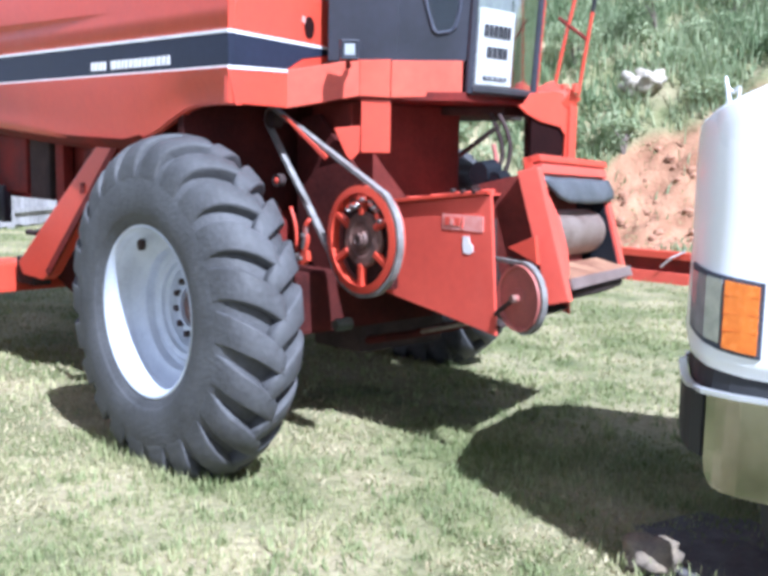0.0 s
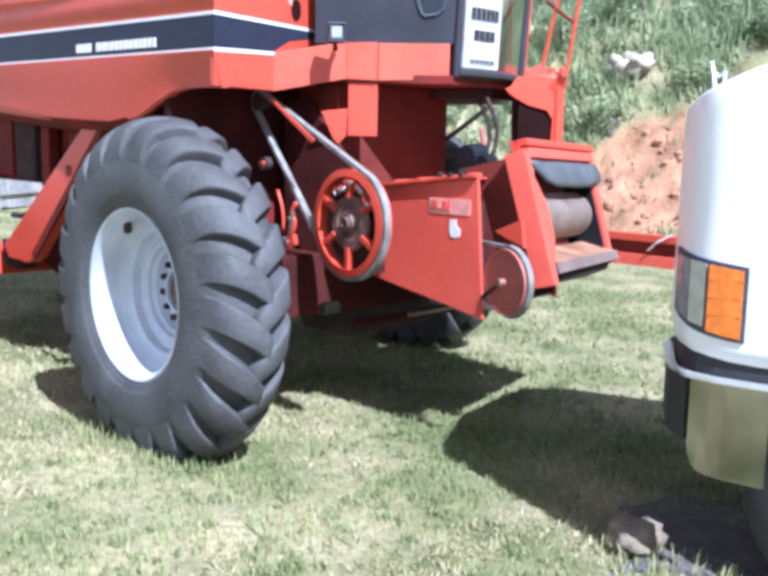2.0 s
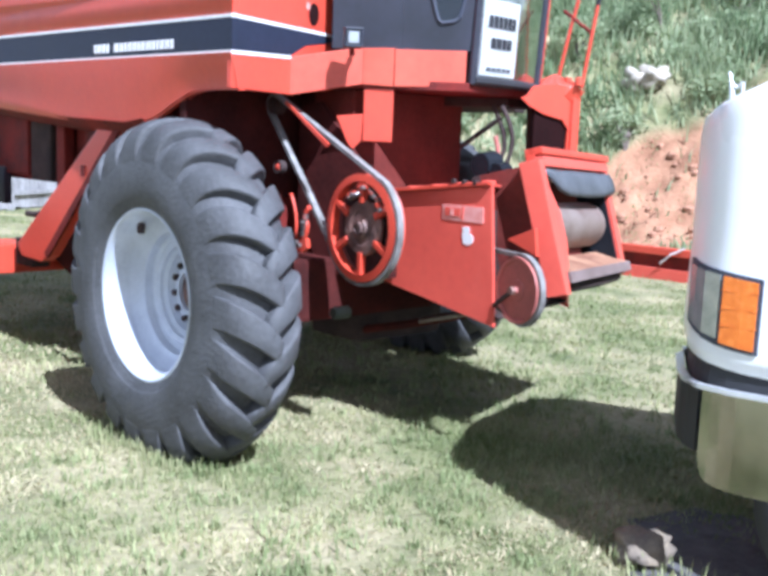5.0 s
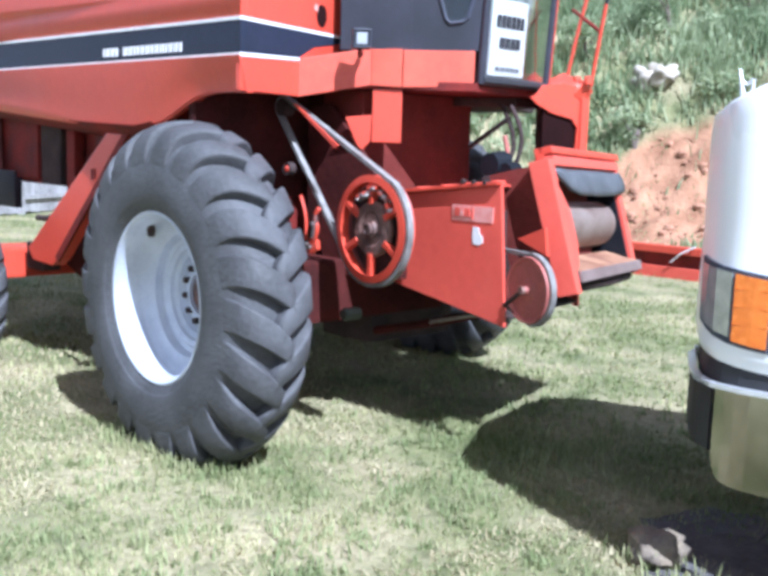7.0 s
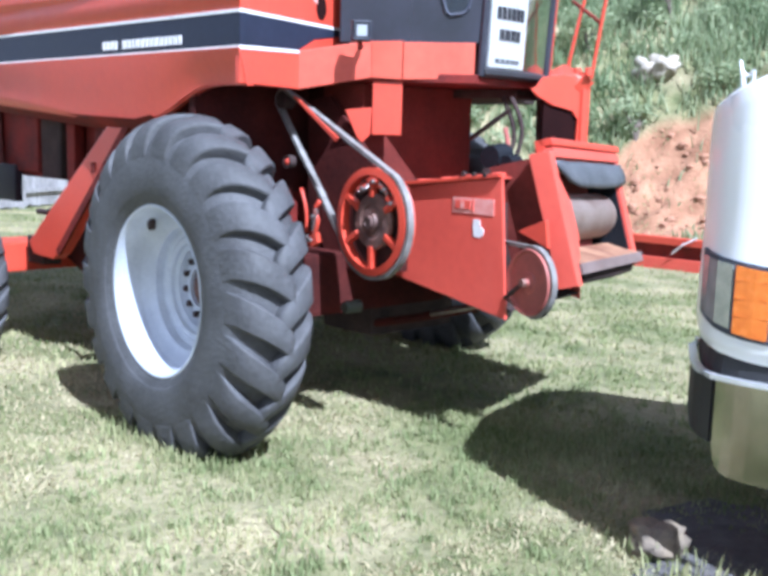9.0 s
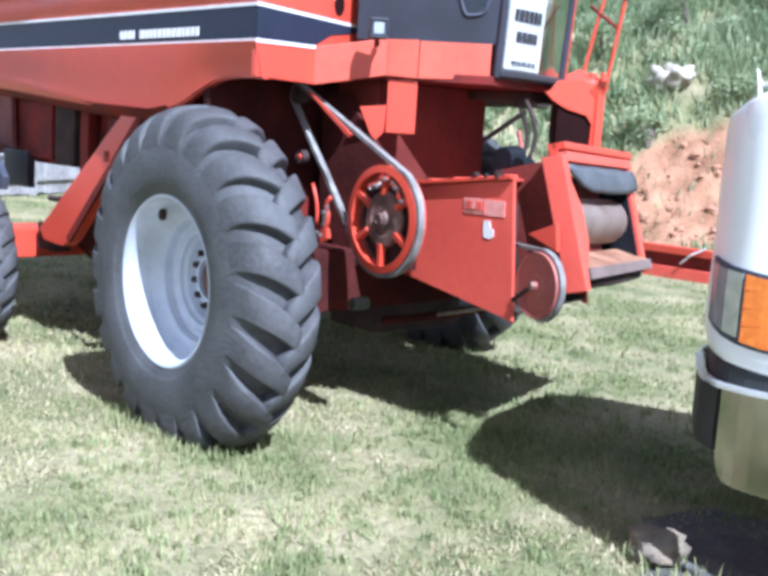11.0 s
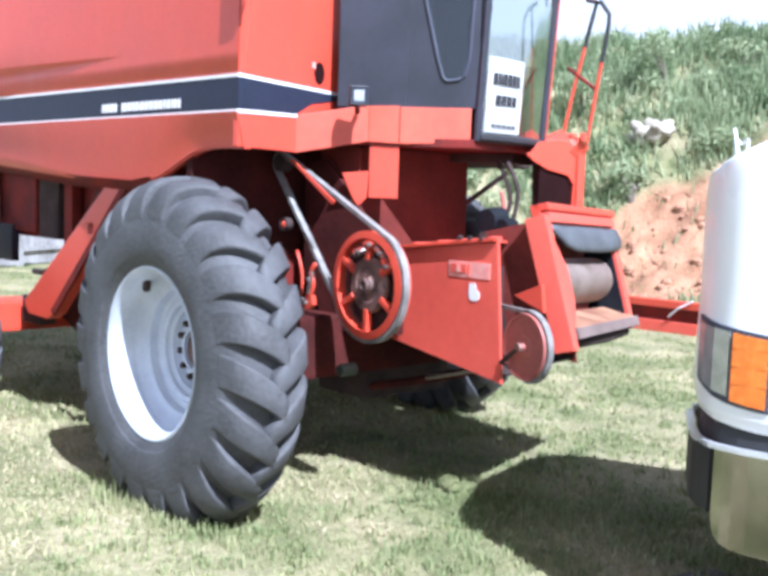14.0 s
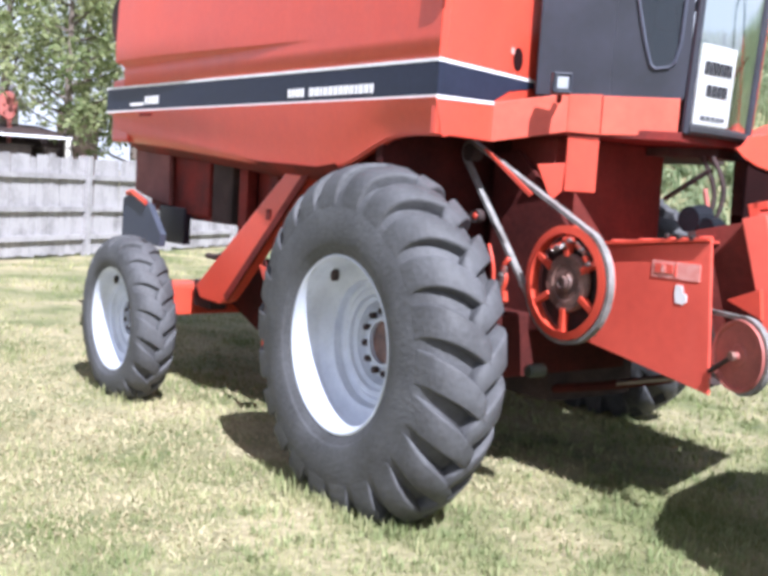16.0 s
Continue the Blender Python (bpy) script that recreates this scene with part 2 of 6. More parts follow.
def part(name, bm, material, parent=None, label="", smooth=False):
    if bm.faces:
        bmesh.ops.recalc_face_normals(bm, faces=bm.faces)
    me = bpy.data.meshes.new(name)
    bm.to_mesh(me)
    bm.free()
    me.materials.append(material)
    if smooth:
        for p in me.polygons:
            p.use_smooth = True
    ob = new(name, me)
    if parent:
        ob.parent = parent
        base = parent
        off = Vector((0, 0, 0))
        while base:
            off += base.location
            base = base.parent
        ob.location = -off
    if label:
        ob["label"] = label
    return ob


def B():
    return bmesh.new()


def bevel(bm, w, seg=2):
    bmesh.ops.bevel(bm, geom=list(bm.edges), offset=w, segments=seg, affect="EDGES", profile=0.7)
    return bm


def add_box(bm, lo, hi, m=None):
    vs = [bm.verts.new((x, y, z)) for x in (lo[0], hi[0]) for y in (lo[1], hi[1]) for z in (lo[2], hi[2])]
    for f in ((0, 1, 3, 2), (4, 6, 7, 5), (0, 4, 5, 1), (2, 3, 7, 6), (0, 2, 6, 4), (1, 5, 7, 3)):
        bm.faces.new([vs[i] for i in f])
    if m:
        bmesh.ops.transform(bm, matrix=m, verts=vs)
    return bm


def boxb(lo, hi, bev=0.006, m=None):
    bm = add_box(B(), lo, hi, m)
    return bevel(bm, bev, 2) if bev else bm


def extrude_poly(pts, d, bev=0.0):
    """A plate: the outline pts (3D, in one plane) pushed by d (3D)."""
    bm = B()
    a = [bm.verts.new(p) for p in pts]
    d = Vector(d)
    b = [bm.verts.new(Vector(p) + d) for p in pts]
    n = len(pts)
    bm.faces.new(a)
    bm.faces.new(list(reversed(b)))
    for i in range(n):
        bm.faces.new((a[i], b[i], b[(i + 1) % n], a[(i + 1) % n]))
    if bev:
        bmesh.ops.recalc_face_normals(bm, faces=bm.faces)
        bevel(bm, bev, 2)
    return bm


def xz(pts, y):
    return [(x, y, z) for x, z in pts]


def add_tube(bm, pts, r, seg=8, closed=False):
    pts = [Vector(p) for p in pts]
    n = len(pts)
    rings = []
    up = Vector((0.31, 0.17, 0.93))
    for i, p in enumerate(pts):
        if closed:
            t = pts[(i + 1) % n] - pts[i - 1]
        else:
            t = pts[min(i + 1, n - 1)] - pts[max(i - 1, 0)]
        t.normalize()
        u = t.cross(up)
        if u.length < 1e-3:
            u = t.cross(Vector((1, 0, 0)))
        u.normalize()
        v = t.cross(u)
        rr = r[i] if isinstance(r, (list, tuple)) else r
        rings.append([bm.verts.new(p + (u * math.cos(a) + v * math.sin(a)) * rr) for a in [2 * math.pi * k / seg for k in range(seg)]])
    for i in range(n if closed else n - 1):
        A, C = rings[i], rings[(i + 1) % n]
        for k in range(seg):
            bm.faces.new((A[k], A[(k + 1) % seg], C[(k + 1) % seg], C[k]))
    if not closed:
        bm.faces.new(list(reversed(rings[0])))
        bm.faces.new(rings[-1])
    return bm


def tube(pts, r, seg=8, closed=False):
    return add_tube(B(), pts, r, seg, closed)


def add_lathe(bm, prof, c, seg=48, closed=False):
    """prof: (y, radius) pairs, turned about the y axis through c."""
    rings = []
    for y, r in prof:
        if r < 1e-5:
            rings.append([bm.verts.new((c[0], c[1] + y, c[2]))])
        else:
            rings.append([bm.verts.new((c[0] + r * math.cos(a), c[1] + y, c[2] + r * math.sin(a))) for a in [2 * math.pi * k / seg for k in range(seg)]])
    pairs = list(zip(rings, rings[1:])) + ([(rings[-1], rings[0])] if closed else [])
    for A, C in pairs:
        for k in range(seg):
            k2 = (k + 1) % seg
            if len(A) == 1 and len(C) == 1:
                continue
            if len(A) == 1:
                bm.faces.new((A[0], C[k2], C[k]))
            elif len(C) == 1:
                bm.faces.new((A[k], A[k2], C[0]))
            else:
                bm.faces.new((A[k], A[k2], C[k2], C[k]))
    return bm


def lathe(prof, c, seg=48, closed=False):
    return add_lathe(B(), prof, c, seg, closed)


def arc(cx, cz, r, a0, a1, n):
    return [(cx + r * math.cos(radians(a0 + (a1 - a0) * i / n)), cz + r * math.sin(radians(a0 + (a1 - a0) * i / n))) for i in range(n + 1)]


def curve(pts, n=5):
    """Points along a smooth line through pts."""
    q = [Vector(p) for p in pts]
    q = [q[0] * 2 - q[1]] + q + [q[-1] * 2 - q[-2]]
    out = []
    for a, b, c, d in zip(q, q[1:], q[2:], q[3:]):
        for i in range(n):
            t = i / n
            out.append(0.5 * (2 * b + (c - a) * t + (2 * a - 5 * b + 4 * c - d) * t * t + (3 * b - a - 3 * c + d) * t ** 3))
    return out + [q[-2]]


def strip_belt(path, y0, y1, th):
    """A closed flat belt: path of (x, z), width from y0 to y1, thickness th inwards."""
    bm = B()
    n = len(path)
    cx, cz = sum(p[0] for p in path) / n, sum(p[1] for p in path) / n
    rows = []
    for i, (x, z) in enumerate(path):
        (xa, za), (xb, zb) = path[i - 1], path[(i + 1) % n]
        tx, tz = xb - xa, zb - za
        l = math.hypot(tx, tz)
        nx, nz = tz / l, -tx / l
        if nx * (x - cx) + nz * (z - cz) < 0:
            nx, nz = -nx, -nz
        rows.append([bm.verts.new(v) for v in ((x, y0, z), (x + nx * th, y0, z + nz * th), (x + nx * th, y1, z + nz * th), (x, y1, z))])
    for i in range(n):
        a, b = rows[i], rows[(i + 1) % n]
        for k in range(4):
            bm.faces.new((a[k], b[k], b[(k + 1) % 4], a[(k + 1) % 4]))
    return bm


# ---- ground ----
NB = Vector((-0.545, 0.84))
TB = Vector((0.84, 0.545))


def smooth(a, b, x):
    k = min(max((x - a) / (b - a), 0), 1)
    return k * k * (3 - 2 * k)


def bank_foot(u):
    return 12.6 + 0.9 * math.sin(u * 0.45 + 1.0)


def ground_z(x, y):
    p = Vector((x, y))
    v, u = p.dot(NB), p.dot(TB)
    f = bank_foot(u)
    h = smooth(f, f + 5.2, v) * 4.0 + smooth(f + 4.5, f + 9, v) * (1.4 + 0.05 * min(max(u, 0), 10))
    h *= smooth(-7.0, -1.0, u)
    bump = noise.noise((x * 0.7, y * 0.7, 0)) * 0.5 + noise.noise((x * 2.1, y * 2.1, 3)) * 0.25
    far = smooth(6, 30, math.hypot(x, y))
    return h * (1 + 0.10 * bump) + bump * 0.02 + far * bump * 0.05 + h * 0.06 * noise.noise((x * 1.3, y * 1.3, 7))


def ground_mat():
    m = bpy.data.materials.new("lawn_soil")
    m.use_nodes = True
    N, L = m.node_tree.nodes, m.node_tree.links
    b = N["Principled BSDF"]
    b.inputs["Roughness"].default_value = 0.95
    geo = N.new("ShaderNodeNewGeometry")

    def noi(s, d=6):
        t = N.new("ShaderNodeTexNoise")
        t.inputs["Scale"].default_value, t.inputs["Detail"].default_value = s, d
        L.new(geo.outputs["Position"], t.inputs["Vector"])
        return t.outputs[0]

    def ramp(src, p0, c0, p1, c1):
        r = N.new("ShaderNodeValToRGB")
        r.color_ramp.elements[0].position, r.color_ramp.elements[1].position = p0, p1
        r.color_ramp.elements[0].color, r.color_ramp.elements[1].color = (*c0, 1), (*c1, 1)
        L.new(src, r.inputs[0])
        return r.outputs[0]

    def mixc(f, a, c):
        x = N.new("ShaderNodeMix")
        x.data_type = "RGBA"
        L.new(f, x.inputs[0])
        L.new(a, x.inputs[6])
        L.new(c, x.inputs[7])
        return x.outputs[2]
    green = ramp(noi(5), 0.3, (0.095, 0.112, 0.042), 0.7, (0.225, 0.22, 0.10))
    straw = ramp(noi(22), 0.3, (0.25, 0.21, 0.115), 0.7, (0.42, 0.36, 0.225))
    patch = ramp(noi(1.1, 9), 0.40, (0, 0, 0), 0.64, (1, 1, 1))
    lawn = mixc(patch, green, straw)
    clay = ramp(noi(2.2, 9), 0.3, (0.24, 0.115, 0.062), 0.70, (0.45, 0.245, 0.145))
    att = N.new("ShaderNodeAttribute")
    att.attribute_name = "clay"
    L.new(mixc(att.outputs["Fac"], lawn, clay), b.inputs["Base Color"])
    bn = N.new("ShaderNodeBump")
    bn.inputs["Strength"].default_value, bn.inputs["Distance"].default_value = 0.7, 0.05
    L.new(noi(14, 8), bn.inputs["Height"])
    L.new(bn.outputs[0], b.inputs["Normal"])
    return m


CLAY_C = Vector((-5.0, 13.4))


def clay_amount(x, y):
    """Bare red soil: a worn scar low on the bank."""
    p = Vector((x, y)) - CLAY_C
    u, v = p.dot(TB), p.dot(NB)
    s = (u / 2.3) ** 2 + ((v - 0.35 * u - 0.3) / 1.5) ** 2
    return smooth(1.25, 0.75, s + 0.7 * noise.noise((x * 0.8, y * 0.8, 5)))


def clay_relief(x, y):
    """Lumps and hollows of the dug soil."""
    k = clay_amount(x, y)
    if k <= 0:
        return 0.0
    n1 = noise.noise((x * 1.9, y * 1.9, 3.1))
    n2 = noise.noise((x * 4.6, y * 4.6, 8.4))
    return k * (0.20 * n1 - 0.10 * abs(n2) + 0.05 * noise.noise((x * 9.0, y * 9.0, 1.7)))


def build_ground():
    cu, cvv = CLAY_C.dot(TB), CLAY_C.dot(NB)
    us = sorted(set([round(cu - 3.6 + 0.09 * i, 3) for i in range(81)] + [-400, -220, -120, -70, -45] + [-30 + 0.45 * i for i in range(120)] + [30, 45, 70, 120, 220, 400]))
    vs = sorted(set([round(cvv - 2.8 + 0.09 * i, 3) for i in range(65)] + [-400, -200, -100, -50, -25, -14] + [-9 + 0.35 * i for i in range(96)] + [27, 32, 45, 70, 120, 220, 400]))
    verts, cl = [], []
    for v in vs:
        for u in us:
            p = TB * u + NB * v
            verts.append((p.x, p.y, ground_z(p.x, p.y) + clay_relief(p.x, p.y)))
            cl.append(clay_amount(p.x, p.y))
    n = len(us)
    faces = [(j * n + i, j * n + i + 1, (j + 1) * n + i + 1, (j + 1) * n + i) for j in range(len(vs) - 1) for i in range(n - 1)]
    me = bpy.data.meshes.new("ground")
    me.from_pydata(verts, [], faces)
    at = me.attributes.new("clay", "FLOAT", "POINT")
    at.data.foreach_set("value", cl)
    me.materials.append(ground_mat())
    for p in me.polygons:
        p.use_smooth = True
    return tagged(new("ground", me), "mown lawn rising to a weedy bank with bare red soil", "ground", kind="structure")


build_ground()


# ---- combine harvester ----
combine = thing("combine_harvester", "red combine harvester with black striped sides and silver wheel rims", "harvester")


# tyre section from the bead over the round shoulder to the middle: across (of the width), out (of the wall height), bar height
SECT = ((0.100, -0.03, 0), (0.050, 0.02, 0), (0.020, 0.08, 0), (0.012, 0.10, 0), (-0.004, 0.115, 0), (-0.020, 0.20, 0), (-0.026, 0.30, 0), (-0.020, 0.41, 0),
        (-0.004, 0.52, 0.0), (0.024, 0.612, 0.016), (0.066, 0.690, 0.052), (0.126, 0.752, 0.090), (0.200, 0.802, 0.120), (0.292, 0.838, 0.134), (0.390, 0.860, 0.138), (0.500, 0.867, 0.138))


def section(u, k):
    """One column of the section at u of the way along it."""
    return float(np.interp(u, np.linspace(0, 1, len(SECT)), [q[k] for q in SECT]))


def lug_mesh(W, R, rim_r, n, span, flip, reach):
    """One tread bar: level over the shoulder, then bending down to the middle of the tread."""
    bm = B()
    H = R - rim_r
    rows = []
    steps = 15
    for i in range(steps + 1):
        q = i / steps
        u = 0.535 + (0.465 + reach) * q
        m = u if u <= 1 else 2 - u
        y, g, h = (section(m, k) for k in (0, 1, 2))
        y2, g2 = section(min(m + 0.02, 1), 0), section(min(m + 0.02, 1), 1)
        dy, dr = max((y2 - y) * W, 1e-4), (g2 - g) * H
        l = math.hypot(dy, dr)
        ny, nr = -dr / l, dy / l
        if m > 0.97:
            ny, nr = 0.0, 1.0
        r, y = rim_r + g * H, y * W
        h *= H
        if u > 1:
            y, ny = W - y, -ny
        ph = -span * q ** 2.1
        w = 2 * math.pi / n * (0.72 - 0.26 * q) * (1 - 0.35 * max(0, (q - 0.85) / 0.15) ** 2)
        if q > 0.97:
            h *= 0.6
        ring = []
        for off, k in ((-0.56, -0.25), (-0.535, 0.70), (-0.505, 0.93), (-0.44, 1.0), (0.44, 1.0), (0.505, 0.93), (0.535, 0.70), (0.56, -0.25)):
            a = ph + off * w
            yy, rr = y + ny * h * k, r + nr * h * k
            ring.append(bm.verts.new((rr * math.cos(a), W - yy if flip else yy, rr * math.sin(a))))
        rows.append(ring)
    for a, b in zip(rows, rows[1:]):
        for k in range(7):
            bm.faces.new((a[k], a[k + 1], b[k + 1], b[k]))
    bm.faces.new(rows[0])
    bm.faces.new(list(reversed(rows[-1])))
    bmesh.ops.recalc_face_normals(bm, faces=bm.faces)
    me = bpy.data.meshes.new("lug")
    bm.to_mesh(me)
    bm.free()
    me.materials.append(RUBBER)
    for p in me.polygons:
        p.use_smooth = True
    return me


def wheel(name, x, y, W, R, load, rim_r, dish, bolts, bolt_r, nlug, mirror=False, label="", turn=0.0):
    """A farm wheel whose outer side faces -y at y (or +y, mirrored), turned about the upright by turn degrees."""
    c = (x, y, R * load)
    s = -1 if mirror else 1
    T = W if mirror else 0

    def prof(pp):
        return [(T + s * a, b) for a, b in pp]
    q = (rim_r - 0.045) / 0.405
    d0 = min(dish * 0.58, 0.172)
    disc = lathe(prof([(dish + 0.03, 0), (dish + 0.03, bolt_r * 0.70), (dish - 0.03, bolt_r * 0.70), (dish - 0.03, bolt_r * 0.80), (dish, bolt_r * 0.86), (dish, bolt_r * 1.20), (dish - 0.02, bolt_r * 1.32), (dish - 0.035, bolt_r * 1.36),
                       (dish * 0.86, 0.240 * q), (dish * 0.80, 0.250 * q), (dish * 0.78, 0.275 * q), (dish * 0.80, 0.290 * q), (dish * 0.78, 0.315 * q), (dish * 0.66, 0.330 * q), (dish * 0.63, 0.365 * q), (d0 + 0.02, 0.385 * q), (d0, 0.410 * q), (d0 + 0.03, 0.410 * q), (dish + 0.05, 0.20 * q), (dish + 0.05, 0)]), c, 64)
    hub = part(name, disc, RIM, combine, label, smooth=True)
    hub.data.set_sharp_from_angle(angle=radians(28))
    rim = lathe(prof([(0.030, rim_r + 0.004), (0.022, rim_r - 0.004), (0.030, rim_r - 0.018), (0.055, rim_r - 0.024), (0.07, rim_r - 0.030), (0.08, rim_r - 0.040), (dish + 0.05, rim_r - 0.045), (W - 0.10, rim_r - 0.045),
                      (W - 0.03, rim_r), (W - 0.04, rim_r + 0.02), (W * 0.5, rim_r - 0.02), (0.05, rim_r + 0.01)]), c, 72, closed=True)
    part("rim", rim, RIM, hub, "silver painted rim", smooth=True)
    us = np.linspace(0, 1, 34)
    sw = [(section(u, 0) * W, rim_r + section(u, 1) * (R - rim_r)) for u in us]
    tyre = lathe(prof(sw + [(W - a, b) for a, b in reversed(sw[:-1])]), c, 96, closed=True)
    for v in tyre.verts:
        if v.co.z < 0.012:
            v.co.z = 0.012
    part("tyre", tyre, RUBBER, hub, "dusty black rubber tyre", smooth=True)
    hubcap = lathe(prof([(dish - 0.005, 0), (dish - 0.005, bolt_r * 0.7), (dish + 0.015, bolt_r * 0.72)]), c, 24)
    part("hub_cap", hubcap, HUBB, hub, "rusty brown hub centre")
    va = radians(122)
    vh = [(c[0] + (rim_r - 0.062) * math.cos(va) + 0.020 * math.cos(t), y + T + s * (0.112), c[2] + (rim_r - 0.062) * math.sin(va) + 0.032 * math.sin(t)) for t in [2 * math.pi * i / 16 for i in range(16)]]
    part("valve_hole", extrude_poly(vh, (0, s * 0.03, 0)), DARK, hub, "dark valve hole")
    bm0 = lathe([(-0.035, 0), (-0.035, 0.018), (0.0, 0.018)], (0, 0, 0), 6)
    bme = None
    for k in range(bolts):
        a = 2 * math.pi * (k + 0.3) / bolts
        if bme is None:
            o = part("bolt", bm0, DARK, hub)
            bme = o.data
        else:
            o = new("bolt", bme)
            o.parent = hub
        o.location = (c[0] + bolt_r * 1.02 * math.cos(a), y + T + s * dish, c[2] + bolt_r * 1.02 * math.sin(a))
    for flip in (False, True):
        me = lug_mesh(W, R, rim_r, nlug, 0.235, flip, 0.07)
        for k in range(nlug):
            o = new("lug", me)
            o.parent = hub
            o.location = c
            o.rotation_euler = (0, -2 * math.pi * (k + (0.60 if flip else 0.1)) / nlug, 0)
    hub.matrix_basis = Matrix.Translation((x, y, 0)) @ Matrix.Rotation(radians(turn), 4, "Z") @ Matrix.Translation((-x, -y, 0))
    return hub


wheel("front_wheel", 0.0, -0.035, 0.445, 0.912, 0.908, 0.450, 0.332, 12, 0.160, 22, label="large silver wheel with a lugged black tyre", turn=-2.0)
wheel("front_wheel", -1.02, 3.0, 0.445, 0.9, 0.932, 0.450, 0.27, 12, 0.150, 22, True, label="large far wheel with a lugged black tyre")
wheel("rear_wheel", -2.77, -0.08, 0.29, 0.600, 0.935, 0.372, 0.20, 8, 0.09, 18, label="small silver steering wheel with a lugged tyre")
wheel("rear_wheel", -3.09, 2.05, 0.31, 0.59, 0.94, 0.345, 0.14, 8, 0.09, 18, True, label="small far steering wheel with a lugged tyre")

# side shield under the stripe
SK = 0.403
lower = [(0.165, 2.087), (0.172, 1.906), (0.056, 1.911), (-0.15, 1.909), (-0.28, 1.885), (-0.42, 1.835), (-0.58, 1.765), (-0.75, 1.72), (-0.90, 1.702), (-1.75, 1.727), (-3.035, 1.811), (-4.046, 1.863), (-4.14, 2.087)]
sheet = B()
low_x, low_z = [p[0] for p in reversed(lower[1:-1])], [p[1] for p in reversed(lower[1:-1])]


def shield_low(x):
    """Lower edge of the shield and how far it is tucked under there."""
    zb = float(np.interp(x, low_x, low_z)) if x > -4.046 else min(1.863 + (-4.046 - x) * 2.1, 2.06)
    zc = max(zb, 2.035 - 0.30 * (x + 4.13) / 2.6)
    return zb, zc, (zc - zb) * 0.75


rows_s = []
for i in range(49):
    x = 0.168 - 4.25 * i / 48
    zb, zc, tuck = shield_low(x)
    curl = [(SK + 0.045 + tuck * (1 - math.cos(a)), zc - (zc - zb) * math.sin(a)) for a in [radians(15 * k) for k in range(7)]]
    rows_s.append([sheet.verts.new((x, y, z)) for y, z in [(SK, 2.087), (SK + 0.010, 2.087 - (2.04 - zc) * 0.33), (SK + 0.026, 2.087 - (2.04 - zc) * 0.66), (SK + 0.042, zc + 0.035)] + curl + [(SK + tuck + 0.085, zb + 0.002)]])
for a, b in zip(rows_s, rows_s[1:]):
    for k in range(len(a) - 1):
        sheet.faces.new((a[k], a[k + 1], b[k + 1], b[k]))
bmesh.ops.recalc_face_normals(sheet, faces=sheet.faces)
bmesh.ops.solidify(sheet, geom=list(sheet.faces), thickness=0.012)
part("side_shield", sheet, RED, combine, "red painted side shield with a curled lower edge", smooth=True).data.set_sharp_from_angle(angle=radians(50))
# rolled lower edge of the shield
roll = B()
rws = []
for i in range(18):
    x = -0.72 - 3.326 * i / 17
    zb, zc, tuck = shield_low(x)
    rws.append([roll.verts.new((x, SK + tuck + dy, zb + dz)) for dy, dz in ((0.010, 0.012), (0.05, -0.03), (0.13, -0.07), (0.30, -0.09), (0.30, -0.06), (0.13, -0.045), (0.06, 0.01))])
for a, b in zip(rws, rws[1:]):
    for k in range(6):
        roll.faces.new((a[k], b[k], b[k + 1], a[k + 1]))
part("shield_return", roll, RED_DARK, combine, "dark red rolled under edge", smooth=True)
part("stripe_band", extrude_poly(xz([(0.1655, 2.095), (0.1655, 2.262), (-4.13, 2.272), (-4.138, 2.095)], SK - 0.003), (0, 0.04, 0)), BAND, combine, "black stripe band")
for z0, z1, h in ((2.262, 2.272, 0.017), (2.078, 2.080, 0.019)):
    part("stripe_line", extrude_poly(xz([(0.168, z0), (0.168, z0 + h), (-4.14, z1 + h), (-4.14, z1)], SK - 0.006), (0, 0.03, 0)), WHITE, combine, "thin white pinstripe")

# upper side: grain tank wall with a lip at the rear
tank = B()
cols = []
for i in range(41):
    x = 0.158 - 3.943 * i / 40
    lip = smooth(-0.9, -3.4, x) * 0.075
    up_ = 0.06 * i / 40
    row = []
    for z, out in ((2.268, -0.04), (2.268, 0.002), (2.40, 0.003), (2.436, 0.0032 + lip * 0.01), (2.444, 0.0034 + lip * 0.10), (2.450 + 0.02 * lip / 0.075, 0.0036 + lip * 0.95), (2.462 + 0.02 * lip / 0.075, 0.0038 + lip), (2.62, 0.006 + lip * 0.98), (2.9, 0.006 + lip * 0.8), (3.15 + up_, 0.003 + lip * 0.45), (3.27 + up_, -0.004 + lip * 0.4), (3.335 + up_, -0.022), (3.375 + up_, -0.055), (3.385 + up_, -0.09), (2.9, -0.09)):
        row.append(tank.verts.new((x + 0.03 * (1 - i / 40) * max(0.0, z - 2.30) / 1.1, SK - out, z)))
    cols.append(row)
for a, b in zip(cols, cols[1:]):
    for k in range(len(a)):
        tank.faces.new((a[k], a[(k + 1) % len(a)], b[(k + 1) % len(a)], b[k]))
part("tank_side", tank, RED, combine, "faded red grain tank side", smooth=True)
part("tank_top", boxb((-3.72, 0.43, 3.34), (-1.4, 2.92, 3.40), 0.012), RED, combine, "red tank top")
part("tank_top", boxb((-1.4, 0.43, 3.34), (0.20, 1.10, 3.40), 0.012), RED, combine, "red tank top")
part("tank_rear", boxb((-3.80, 0.41, 2.30), (-3.77, 2.92, 3.42), 0.006), RED, combine)
